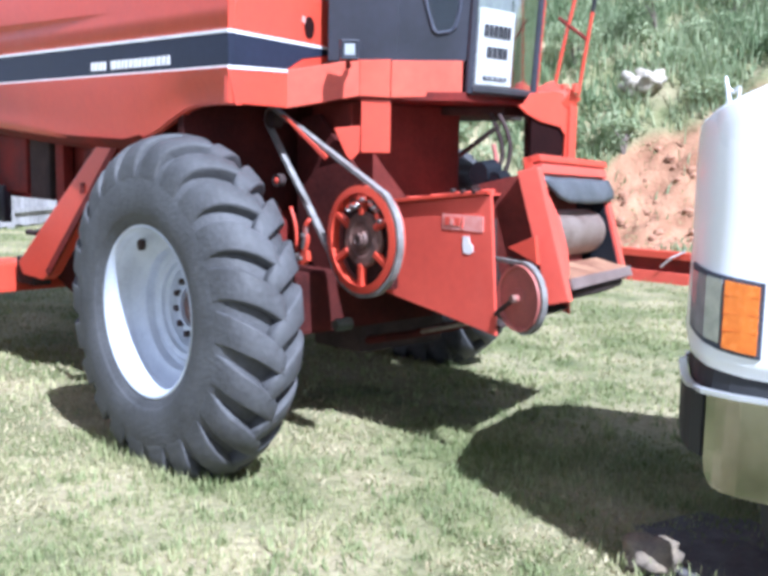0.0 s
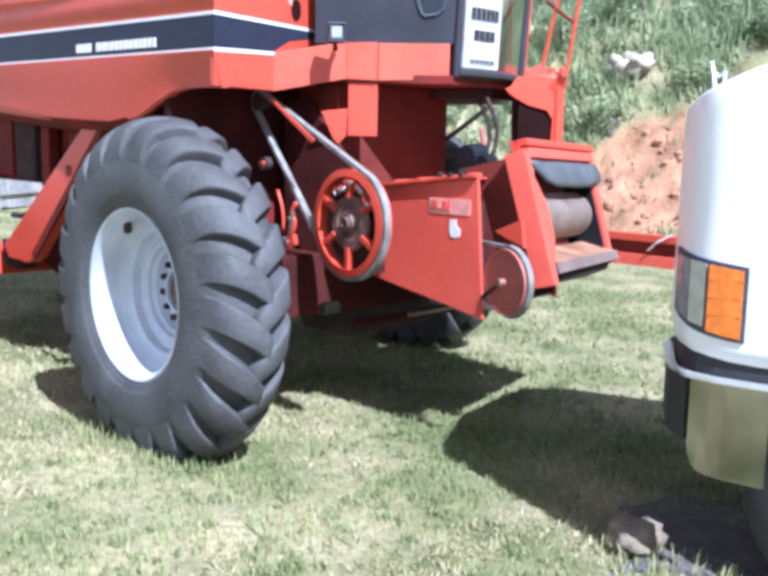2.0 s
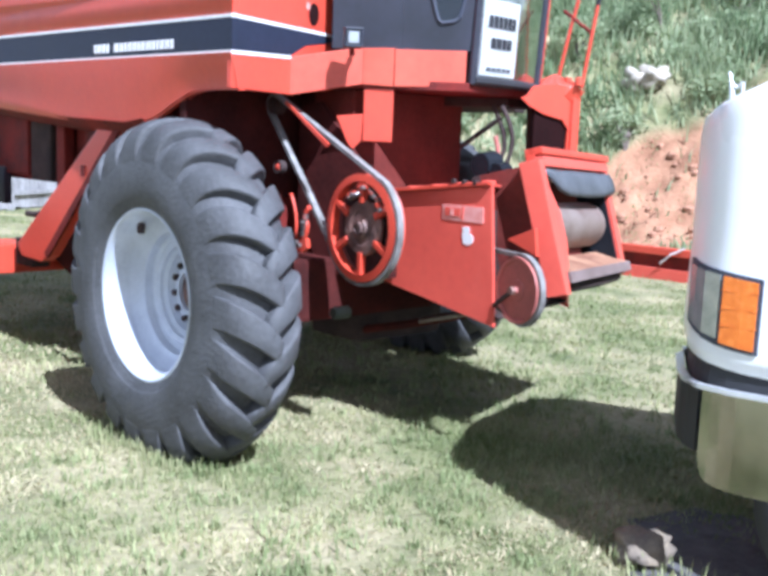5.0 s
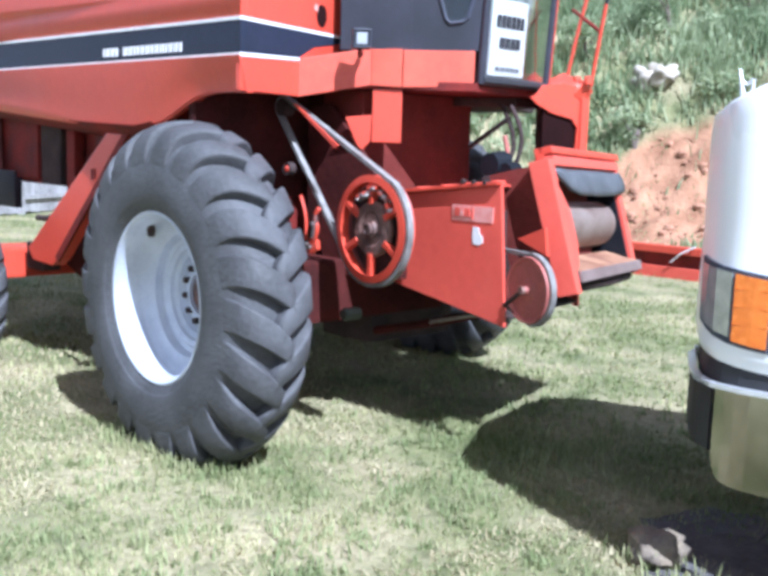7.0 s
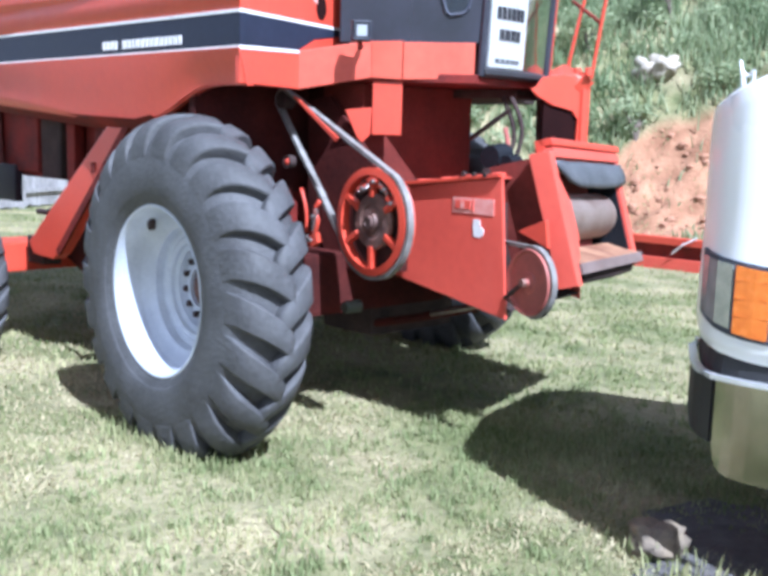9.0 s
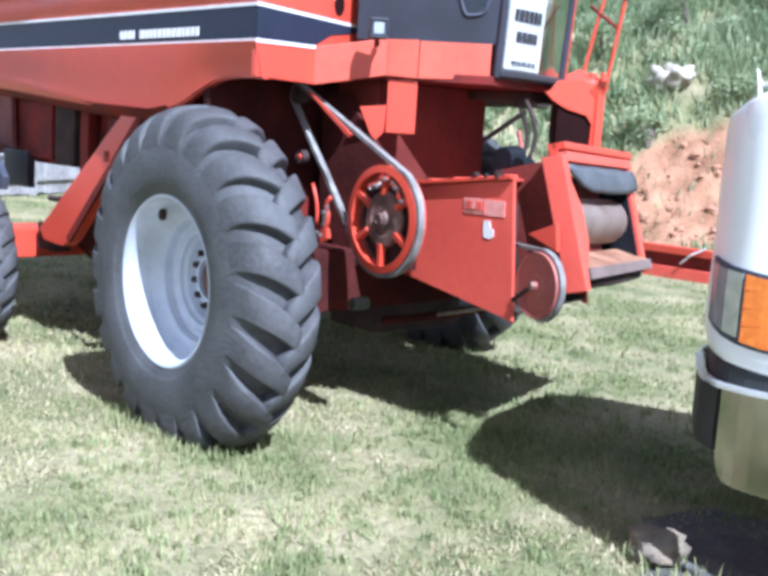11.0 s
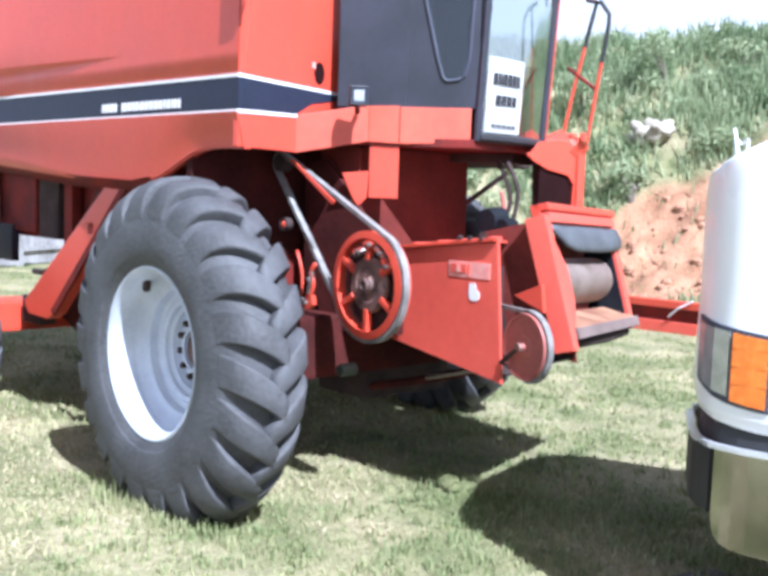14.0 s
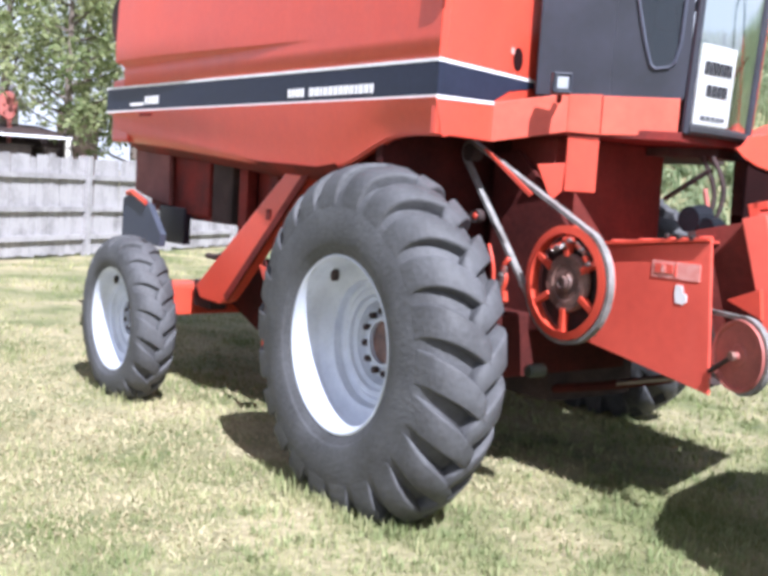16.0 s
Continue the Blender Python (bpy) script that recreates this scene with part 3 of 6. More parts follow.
part("tank_far_side", boxb((-4.1, 2.92, 2.2), (-1.4, 2.96, 3.42), 0.006), RED, combine)
part("rear_hood", boxb((-4.14, 0.45, 1.85), (-3.80, 2.92, 2.36), 0.03), RED, combine, "red rear hood")
part("engine_hood", boxb((-5.16, 0.92, 2.72), (-3.82, 2.8, 3.30), 0.03), RED_DARK, combine, "dark red engine cover")
part("engine_screen", lathe([(0, 0.0), (0, 0.20), (0.10, 0.22), (0.10, 0.0)], (-4.95, 0.82, 2.98), 36), DARK, combine, "dark rotary air screen at the rear", smooth=False)
part("tank_hatch_knob", lathe([(0, 0), (0.0, 0.05), (0.09, 0.06), (0.10, 0.0)], (-2.3, 0.75, 3.47), 16), DARK, combine)
part("tank_hatch_knob", lathe([(0, 0), (0.0, 0.03), (0.07, 0.04), (0.08, 0.0)], (-1.95, 0.75, 3.45), 16), DARK, combine)


# lettering on the stripe: plain bars for the maker's name and the model number
def bars(parent, y, x0, x1, z0, z1, n, skip=()):
    widths = [(0.62, 0.74, 0.58, 0.70, 0.34, 0.72, 0.55)[(i * 3 + n) % 7] for i in range(n)]
    w = (x1 - x0) / sum(v + 0.26 for v in widths)
    x = x0
    for i in range(n):
        if i not in skip:
            part("letter_bar", add_box(B(), (x, y - 0.004, z0), (x + w * widths[i], y + 0.004, z1)), WHITE, parent)
        x += w * (widths[i] + 0.26)


bars(combine, SK - 0.004, -1.245, -0.36, 2.122, 2.172, 18, (4,))
bars(combine, SK - 0.004, -3.64, -3.38, 2.128, 2.152, 7)
bars(combine, SK - 0.004, -3.36, -3.10, 2.135, 2.196, 4)
part("reflector", boxb((-3.45, SK - 0.012, 2.045), (-3.22, SK, 2.07), 0.003), RED_DARK, combine, "dark red reflector")

# front wall of the tank, beside the cab
F0, F1 = Vector((0.16, 0.403)), Vector((0.074, 1.155))


def fp(k, z, off=0.0):
    """A place on the front wall: k from 0 at the corner to 1 at the cab."""
    p = F0 + (F1 - F0) * k
    n = Vector((0.752, 0.086)).normalized()
    return (p.x + n.x * off, p.y + n.y * off, z)


NF = Vector((-0.75, -0.086, 0)).normalized() * 0.03
kk = lambda y: (y - 0.403) / 0.752
wall = B()
wr = [[wall.verts.new(Vector(fp(k, z)) + Vector((0.03 * (1 - k) * max(0.0, z - 2.30) / 1.1, 0, 0))) for k in (0.002, 0.5, 1.08)] for z in (2.08, 2.30, 2.65, 3.02, 3.40)]
for a, b in zip(wr, wr[1:]):
    for k in range(2):
        wall.faces.new((a[k], a[k + 1], b[k + 1], b[k]))
bmesh.ops.recalc_face_normals(wall, faces=wall.faces)
bmesh.ops.solidify(wall, geom=list(wall.faces), thickness=0.03)
part("tank_front", wall, RED, combine, "bright red front wall of the grain tank")
low = extrude_poly([fp(0, 1.905), fp(kk(0.825), 1.897), fp(1.0, 1.94), fp(1.0, 2.2), fp(kk(0.95), 2.165), fp(kk(0.826), 2.096), fp(0, 2.085)], NF * 1.2, 0.005)
for v in low.verts:
    v.co += Vector((0.004, 0, 0))
part("front_skirt", low, RED, combine, "red skirt below the stripe")
part("stripe_band", extrude_poly([fp(-0.002, 2.095, 0.006), fp(kk(0.826), 2.105, 0.006), fp(kk(0.95), 2.172, 0.006), fp(1.0, 2.205, 0.006), fp(1.0, 2.236, 0.006), fp(-0.002, 2.262, 0.006)], NF * 0.3), BAND, combine, "black stripe band turning the corner")
part("stripe_line", extrude_poly([fp(0, 2.262, 0.008), fp(1.0, 2.236, 0.008), fp(1.0, 2.251, 0.008), fp(0, 2.279, 0.008)], NF * 0.3), WHITE, combine, "thin white pinstripe")
part("stripe_line", extrude_poly([fp(0, 2.078, 0.008), fp(kk(0.83), 2.088, 0.008), fp(kk(0.83), 2.104, 0.008), fp(0, 2.097, 0.008)], NF * 0.3), WHITE, combine, "thin white pinstripe")
# flat oval plate, coloured for the dark inside the opening
hp = [fp(kk(1.006 + 0.040 * math.cos(a)), 2.345 + 0.062 * math.sin(a), 0.004) for a in [2 * math.pi * i / 24 for i in range(24)]]
part("inspection_hole", extrude_poly(hp, NF * 0.3), LADDERM, combine, "oval opening drawn as a dark plate")
part("hole_lid", extrude_poly([fp(kk(0.945), 2.375, 0.004), fp(kk(0.972), 2.362, 0.004), fp(kk(0.972), 2.40, 0.004), fp(kk(0.950), 2.405, 0.004)], NF * 0.2), PINK, combine, "small bare metal tab beside the opening")
# slanted skirt under the cab
for nm, a, b, zb0, zb1 in (("cab_skirt", (0.115, 0.83), (0.31, 1.19), 1.895, 1.975), ("cab_skirt", (0.31, 1.19), (0.44, 1.305), 1.975, 1.968), ("cab_skirt", (0.444, 1.309), (0.715, 1.60), 1.968, 1.985)):
    d = Vector((b[0] - a[0], b[1] - a[1], 0)).normalized()
    nn = Vector((-d.y, d.x, 0)) * 0.05
    zt0 = 2.10 if a[1] < 0.9 else 2.172
    part(nm, extrude_poly([(a[0], a[1], zb0), (b[0], b[1], zb1), (b[0], b[1], 2.178), (a[0], a[1], zt0)], nn, 0.004), RED_FADED, combine, "faded red skirt below the cab")

# cab: black side panel, windows, roof
PB0, PB1 = Vector((0.174, 1.075)), Vector((0.735, 1.625))
DBv = (PB1 - PB0).normalized()
NBv = Vector((DBv.y, -DBv.x))


def bp(s, z, off=0.0):
    p = PB0 + (PB1 - PB0) * s + NBv * off
    return (p.x, p.y, z)


IN3 = Vector((-NBv.x, -NBv.y, 0))
def ring_plate(outer, inner, d):
    """A plate with an opening; outer and inner are loops of the same length."""
    bm = B()
    d = Vector(d)
    L4 = []
    for loop, o in ((outer, 0), (inner, 0), (outer, 1), (inner, 1)):
        L4.append([bm.verts.new(Vector(p) + d * o) for p in loop])
    n = len(outer)
    for i in range(n):
        j = (i + 1) % n
        bm.faces.new((L4[0][i], L4[0][j], L4[1][j], L4[1][i]))
        bm.faces.new((L4[2][i], L4[3][i], L4[3][j], L4[2][j]))
        bm.faces.new((L4[0][i], L4[2][i], L4[2][j], L4[0][j]))
        bm.faces.new((L4[1][i], L4[1][j], L4[3][j], L4[3][i]))
    return bm


part("cab_side_panel", extrude_poly([bp(0, 2.165), bp(0.50, 2.17), bp(0.50, 3.50), bp(0.0, 3.50)], IN3 * 0.04, 0.006), BLACKP, combine, "matt black cab side panel")
part("cab_rear_window", extrude_poly([bp(0.02, 2.78, 0.004), bp(0.34, 2.80, 0.004), bp(0.36, 2.86, 0.004), bp(0.36, 3.44, 0.004), bp(0.02, 3.44, 0.004)], IN3 * 0.006, 0.0), GLASS_D, combine, "dark rear quarter glass")
wl = [(0.555, 3.46), (0.575, 3.0), (0.61, 2.75), (0.70, 2.46), (0.745, 2.345), (0.775, 2.325), (0.86, 2.335), (0.90, 2.36), (0.93, 2.46), (0.945, 2.75), (0.955, 3.0), (0.965, 3.46)]
po = [(0.50, 3.50), (0.50, 3.0), (0.50, 2.75), (0.50, 2.46), (0.50, 2.172), (0.75, 2.172), (0.90, 2.175), (1.0, 2.18), (1.0, 2.46), (1.0, 2.75), (1.0, 3.0), (1.0, 3.50)]
part("cab_side_frame", ring_plate([bp(s, z) for s, z in po], [bp(s, z) for s, z in wl], IN3 * 0.04), BLACKP, combine, "matt black cab side panel with a window")
part("window_seal", tube([bp(s, z, 0.006) for s, z in wl[:8]] + [bp(s, z, 0.006) for s, z in wl[8:]], 0.011, 6, True), TRIM, combine, "grey window seal")
part("side_window", extrude_poly([bp(s, z, -0.015) for s, z in wl], IN3 * 0.005), GLASS_S, combine, "tinted side window")
W0, W1 = Vector((0.742, 1.625)), Vector((0.60, 2.40))


def wp(s, z, off=0.0):
    """A place on the bowed windscreen."""
    p = W0 + (W1 - W0) * s
    bow = 0.06 * math.sin(math.pi * min(max(s, 0), 1))
    f = (z - 2.0) / 1.4
    return (p.x + bow + 0.02 * f + off, p.y + off * 0.15 + 0.10 * f * (1 if s > 0.5 else 0.6), z)


ws = B()
g = [[ws.verts.new(wp(0.02 + 0.96 * i / 10, 2.05 + 1.43 * j / 6)) for i in range(11)] for j in range(7)]
for j in range(6):
    for i in range(10):
        ws.faces.new((g[j][i], g[j][i + 1], g[j + 1][i + 1], g[j + 1][i]))
part("windscreen", ws, GLASS, combine, "large bowed tinted windscreen", smooth=True)
part("windscreen_frame", tube([wp(i / 10, 2.02, 0.002) for i in range(11)], 0.030, 8), RUBBER_D, combine, "black lower windscreen frame")
part("windscreen_frame", tube([wp(0, 2.0 + 0.3 * i) for i in range(6)], 0.024, 8), BLACKP, combine, "black pillar")
part("windscreen_frame", tube([wp(1, 2.0 + 0.3 * i) for i in range(6)], 0.022, 8), BLACKP, combine, "black pillar")
part("cab_far_pillar", tube([Vector(wp(1.03, 2.05 + 0.3 * i)) + Vector((-0.02, 0.03, 0)) for i in range(6)], 0.016, 8), RED, combine, "red far pillar")
part("cab_floor", extrude_poly([(0.74, 1.60, 1.955), (0.66, 2.43, 1.955), (-0.30, 2.36, 1.955), (-0.30, 1.2, 1.955), (0.30, 1.2, 1.955)], (0, 0, 0.05), 0.006), RED_DARK, combine)
part("cab_roof", extrude_poly([(0.86, 1.60, 3.50), (0.78, 2.50, 3.50), (-0.2, 2.40, 3.50), (-0.2, 1.02, 3.50), (0.18, 1.02, 3.50)], (0, 0, 0.16), 0.03), RED, combine, "red cab roof")
part("cab_far_wall", boxb((-0.2, 2.33, 2.0), (0.55, 2.36, 2.5), 0.004), BLACKP, combine)
part("cab_back_wall", boxb((-0.12, 1.17, 2.0), (-0.08, 2.16, 3.50), 0.004), INTERIOR, combine)
part("cab_back_wall", boxb((-0.12, 2.16, 2.0), (-0.08, 2.36, 2.62), 0.004), INTERIOR, combine)
seat = B()
add_box(seat, (0.18, 1.80, 2.28), (0.56, 2.18, 2.42))
add_box(seat, (0.16, 1.84, 2.38), (0.30, 2.16, 2.98))
part("operator_seat", bevel(seat, 0.03, 2), INTERIOR, combine, "dark operator seat")
part("steering_column", tube([(0.55, 1.88, 2.0), (0.48, 1.88, 2.55), (0.44, 1.88, 2.72)], 0.03, 8), INTERIOR, combine)
part("steering_wheel", tube([(0.43 + 0.08 * math.sin(a), 1.88 + 0.16 * math.cos(a), 2.74 + 0.14 * math.sin(a)) for a in [2 * math.pi * i / 24 for i in range(24)]], 0.012, 6, True), RUBBER_D, combine, "black steering wheel")
part("cab_console", boxb((0.0, 1.40, 2.0), (0.40, 1.55, 2.55), 0.02), INTERIOR, combine)

# poster inside the windscreen
poster = tagged(part("poster", B(), PAPER), "white paper sale poster with bold black print in the windscreen", "poster")
pm = B()
gp = [[pm.verts.new(wp(0.055 + 0.42 * i / 6, 2.055 + 0.42 * j / 3, 0.006)) for i in range(7)] for j in range(4)]
for j in range(3):
    for i in range(6):
        pm.faces.new((gp[j][i], gp[j][i + 1], gp[j + 1][i + 1], gp[j + 1][i]))
bmesh.ops.solidify(pm, geom=list(pm.faces), thickness=0.003)
pm.to_mesh(poster.data)
pm.free()


def ink(s0, s1, z0, z1, m=INK):
    q = [(s0, z0), (s1, z0), (s1, z1), (s0, z1)]
    part("print_bar", extrude_poly([wp(0.055 + 0.42 * s, 2.055 + 0.42 * z, 0.012) for s, z in q], (-0.002, 0, 0)), m, poster)


for i in range(6):
    ink(0.12 + i * 0.13, 0.12 + i * 0.13 + 0.105, 0.63, 0.79)
for i in range(4):
    ink(0.22 + i * 0.15, 0.22 + i * 0.15 + 0.125, 0.36, 0.50)
for i in range(5):
    ink(0.15 + i * 0.14, 0.15 + i * 0.14 + 0.11, 0.06, 0.11, APRON)

# work lamp on the cab corner
LAMP_AT = Matrix.Translation((0.425, 1.005, 2.205)) @ Matrix.Rotation(radians(-38), 4, "Z")
lamp = part("work_lamp", boxb((-0.040, -0.052, -0.055), (0.035, 0.052, 0.055), 0.016, LAMP_AT), BLACKP, combine, "small square black work lamp")
part("lamp_glass", boxb((0.034, -0.028, -0.030), (0.039, 0.028, 0.030), 0.002, LAMP_AT), LENS, lamp, "clear lamp glass")
part("lamp_trim", tube([LAMP_AT @ Vector((0.037, a * 0.043, b * 0.045)) for a, b in ((-1, -1), (1, -1), (1, 1), (-1, 1))], 0.006, 6, True), TRIM, lamp, "grey lamp rim")
part("lamp_bracket", tube([(0.30, 1.12, 2.14), (0.40, 1.02, 2.12), (0.41, 1.01, 2.16)], 0.014, 6), RED_DARK, combine)

# mirror standing out from the tank corner
part("mirror_arm", tube([(0.12, 0.75, 3.30), (0.36, 0.45, 3.34), (0.47, 0.33, 3.32)], 0.012, 6), RED_DARK, combine, "thin mirror arm")
part("mirror_arm", tube([(0.17, 0.43, 2.78), (0.27, 0.40, 2.79), (0.345, 0.38, 2.84), (0.47, 0.33, 2.93)], 0.007, 6), RED, combine, "thin mirror arm")
part("side_mirror", boxb((0.400, 0.285, 2.895), (0.505, 0.325, 3.32), 0.019), BLACKP, combine, "black rear view mirror")
part("mirror_glass", boxb((0.412, 0.280, 2.92), (0.478, 0.286, 3.30), 0.002), POLISH, combine, "mirror glass")

# belly: chassis, axle, elevators
part("rear_duct", boxb((-2.84, 0.74, 1.27), (-2.52, 1.3, 1.86), 0.015), DARK, combine, "dark duct")
part("chassis_body", boxb((-3.35, 0.80, 1.26), (-1.9, 2.80, 1.9), 0.02), RED_DARK, combine, "dark red underbody")
part("chassis_body", boxb((-1.9, 0.78, 0.80), (-0.35, 2.80, 1.9), 0.02), RED_DARK, combine, "dark red underbody")
part("axle_casing", boxb((-0.38, 1.44, 0.42), (0.10, 2.2, 0.90), 0.09), DARK, combine, "dark transmission casing")
part("front_axle", boxb((-0.20, 0.40, 0.62), (0.16, 2.02, 0.98), 0.02), SHADED_RED, combine, "dark red drive axle")
part("final_drive", boxb((-0.25, 0.44, 0.48), (0.28, 0.62, 1.35), 0.03), SHADED_RED, combine)
part("rotor_housing", boxb((-0.35, 1.28, 1.05), (0.08, 2.0, 1.95), 0.02), SHADED_RED, combine)
part("front_bulkhead", boxb((-0.40, 0.46, 1.30), (-0.34, 1.9, 2.05), 0.01), SHADED_RED, combine)
# slanted elevator
part("clean_grain_elevator", extrude_poly([(-2.57, 0.50, 0.82), (-1.50, 0.50, 1.595), (-1.26, 0.50, 1.77), (-1.10, 0.50, 1.70), (-2.10, 0.50, 0.775), (-2.20, 0.50, 0.725), (-2.50, 0.50, 0.735)], (0, 0.10, 0), 0.012), RED, combine, "red slanted elevator housing")
# dark red strip painted as the shadow line along the elevator
part("elevator_shadow_strip", extrude_poly([(-2.12, 0.488, 0.80), (-2.08, 0.488, 0.765), (-1.08, 0.488, 1.69), (-1.12, 0.488, 1.725)], (0, 0.02, 0), 0.003), RED_DARK, combine, "dark red strip for the shadow line on the elevator")
part("elevator_hook", tube(curve([(-2.06, 0.55, 1.19), (-2.20, 0.54, 1.09), (-2.32, 0.54, 1.05), (-2.48, 0.54, 1.045)], 4), 0.024, 6), DARK, combine, "dark curved hook")
part("elevator_strap", boxb((-1.60, 0.49, 1.36), (-1.55, 0.51, 1.43), 0.004), RED_DARK, combine)
part("elevator_boot", boxb((-2.64, 0.52, 0.66), (-2.38, 0.66, 0.86), 0.015), DARK, combine)
part("lower_auger_trough", extrude_poly([(-2.70, 0.80, 0.72), (-2.38, 0.80, 1.00), (-1.75, 0.80, 1.14), (-1.45, 0.80, 0.90), (-1.55, 0.80, 0.46), (-1.80, 0.80, 0.38), (-2.10, 0.80, 0.50)], (0, 1.0, 0), 0.03), SHADED_RED, combine, "dark red auger trough")
part("trough_bracket", boxb((-1.59, 0.50, 0.53), (-1.545, 0.63, 0.70), 0.006), RED, combine, "bright red trough bracket")
part("hanger_strap", extrude_poly(xz([(-1.64, 1.06), (-1.54, 1.05), (-1.50, 0.94), (-1.47, 0.86), (-1.51, 0.86), (-1.56, 0.95)], 0.48), (0, 0.03, 0), 0.004), RED, combine, "red hanger strap")
part("hanger_rod", tube([(-1.60, 0.50, 1.10), (-1.52, 0.50, 0.95), (-1.565, 0.52, 0.70)], 0.010, 6), SHADED_RED, combine)
# rear axle and tail
part("rear_axle", boxb((-3.10, 0.20, 0.58), (-2.72, 2.05, 0.80), 0.02), RED, combine, "orange red rear axle beam")
part("tail_panel", extrude_poly(xz([(-4.10, 1.86), (-3.45, 1.84), (-3.42, 1.36), (-3.85, 1.41), (-4.10, 1.46)], 0.66), (0, 0.04, 0), 0.008), MAROON, combine, "dusty red lower side panel toned dark for shade")
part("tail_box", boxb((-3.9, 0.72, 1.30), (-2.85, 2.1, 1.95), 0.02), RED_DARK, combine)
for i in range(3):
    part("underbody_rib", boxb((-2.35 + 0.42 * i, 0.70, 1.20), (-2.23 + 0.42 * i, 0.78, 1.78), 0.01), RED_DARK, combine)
part("mud_flap", extrude_poly([(-3.87, 0.46, 1.39), (-3.70, 0.46, 1.45), (-3.36, 0.46, 1.36), (-3.12, 0.46, 1.15), (-3.14, 0.46, 1.05), (-3.88, 0.46, 1.05)], (0, 0.05, 0), 0.008), TRIM, combine, "dark grey mud flap")
part("flap_edge", tube([(-3.76, 0.45, 1.435), (-3.66, 0.45, 1.45), (-3.40, 0.45, 1.375)], 0.02, 6), RED, combine, "red flap edge")
part("tail_flap", boxb((-3.68, 0.70, 1.06), (-3.22, 0.76, 1.35), 0.01), BLACKP, combine, "dark blue tail flap")

# belt drive beside the feeder
PY = 0.90
PC = (0.660, 1.208)
pul = B()
add_lathe(pul, [(-0.02, 0.285), (-0.025, 0.245), (0.03, 0.245), (0.055, 0.275), (0.055, 0.285), (0.02, 0.262)], (PC[0], PY, PC[1]), 48, True)
pulley = part("drive_pulley", pul, RED, combine, "bright red spoked drive pulley")
part("pulley_hub", lathe([(-0.022, 0.0), (-0.022, 0.045), (-0.008, 0.05), (-0.004, 0.085), (-0.010, 0.095), (-0.008, 0.140), (0.008, 0.150), (0.03, 0.145), (0.03, 0)], (PC[0], PY, PC[1]), 32), HUBB, pulley, "grimy brown hub disc")
# added disc; its colour stands in for the dark behind the spokes
part("pulley_back", lathe([(0.058, 0), (0.058, 0.25), (0.066, 0.25), (0.066, 0)], (PC[0], PY, PC[1]), 32), DARK, pulley, "dark disc added behind the spokes")
part("shaft_end", lathe([(-0.030, 0), (-0.030, 0.020), (-0.040, 0.022), (-0.040, 0.034), (-0.02, 0.036)], (PC[0], PY, PC[1]), 12), HUBB, pulley)
for i in range(6):
    a = radians(60 * i + 30)
    m = Matrix.Translation((PC[0], PY, PC[1])) @ Matrix.Rotation(-a, 4, "Y")
    part("spoke", bevel(add_box(B(), (0.13, -0.018, -0.016), (0.252, 0.02, 0.016), m), 0.005), RED, pulley)
up = (-0.20, 1.845)
path = arc(PC[0], PC[1], 0.288, 200, 415, 30) + arc(up[0], up[1], 0.05, 62, 205, 8)
part("drive_belt", strip_belt(path, PY - 0.012, PY + 0.026, 0.020), BELT, combine, "worn grey drive belt", smooth=False)
part("upper_pulley", lathe([(-0.02, 0), (-0.02, 0.05), (0.05, 0.05), (0.05, 0)], (up[0], PY, up[1]), 24), DARK, combine)
# the drive is turned a little out of line so its circles fit the camera's view
DRIVE_TURN = Matrix.Translation((PC[0], PY, 0)) @ Matrix.Rotation(radians(-5), 4, "Z") @ Matrix.Translation((-PC[0], -PY, 0))
for o in combine.children:
    if o.name.split(".")[0] in ("drive_pulley", "drive_belt", "upper_pulley"):
        o.matrix_basis = DRIVE_TURN
part("belt_guard", extrude_poly([(0.016, PY - 0.03, 1.858), (0.04, PY - 0.03, 1.862), (0.410, PY - 0.03, 1.636), (0.386, PY - 0.03, 1.618)], (0, 0.010, 0), 0.003), RED, combine, "thin red guard rod")
part("drive_shield", extrude_poly([(-0.2, 1.17, 1.85), (-0.02, 1.17, 1.88), (0.26, 1.17, 1.62), (0.50, 1.17, 1.35), (0.45, 1.17, 0.95), (0.05, 1.17, 0.85), (-0.2, 1.17, 1.2)], (0, 0.03, 0), 0.006), SHADED_RED, combine, "dark red shield plate")
def coil(a, b, r, turns, wire):
    """A coil spring from a to b."""
    a, b = Vector(a), Vector(b)
    t = (b - a).normalized()
    u = t.cross(Vector((0.2, 1, 0.1))).normalized()
    v = t.cross(u)
    n = turns * 10
    return tube([a + (b - a) * (k / n) + (u * math.cos(k * 0.6283) + v * math.sin(k * 0.6283)) * r for k in range(n + 1)], wire, 5)


# spring-loaded arms on the pulley
for x, z, tilt in ((0.60, 1.385, 20), (0.68, 1.425, 5), (0.76, 1.385, -30), (0.81, 1.32, -50)):
    m = Matrix.Translation((x, PY - 0.02, z)) @ Matrix.Rotation(radians(-tilt), 4, "Y")
    part("spring_arm", boxb((-0.040, -0.012, -0.012), (0.034, 0.020, 0.012), 0.006, m), RED, combine, "short red spring arm")
    part("spring_bolt", lathe([(-0.034, 0), (-0.034, 0.011), (0.0, 0.012)], (x + 0.018, PY - 0.02, z - 0.004), 8), STEEL, combine)
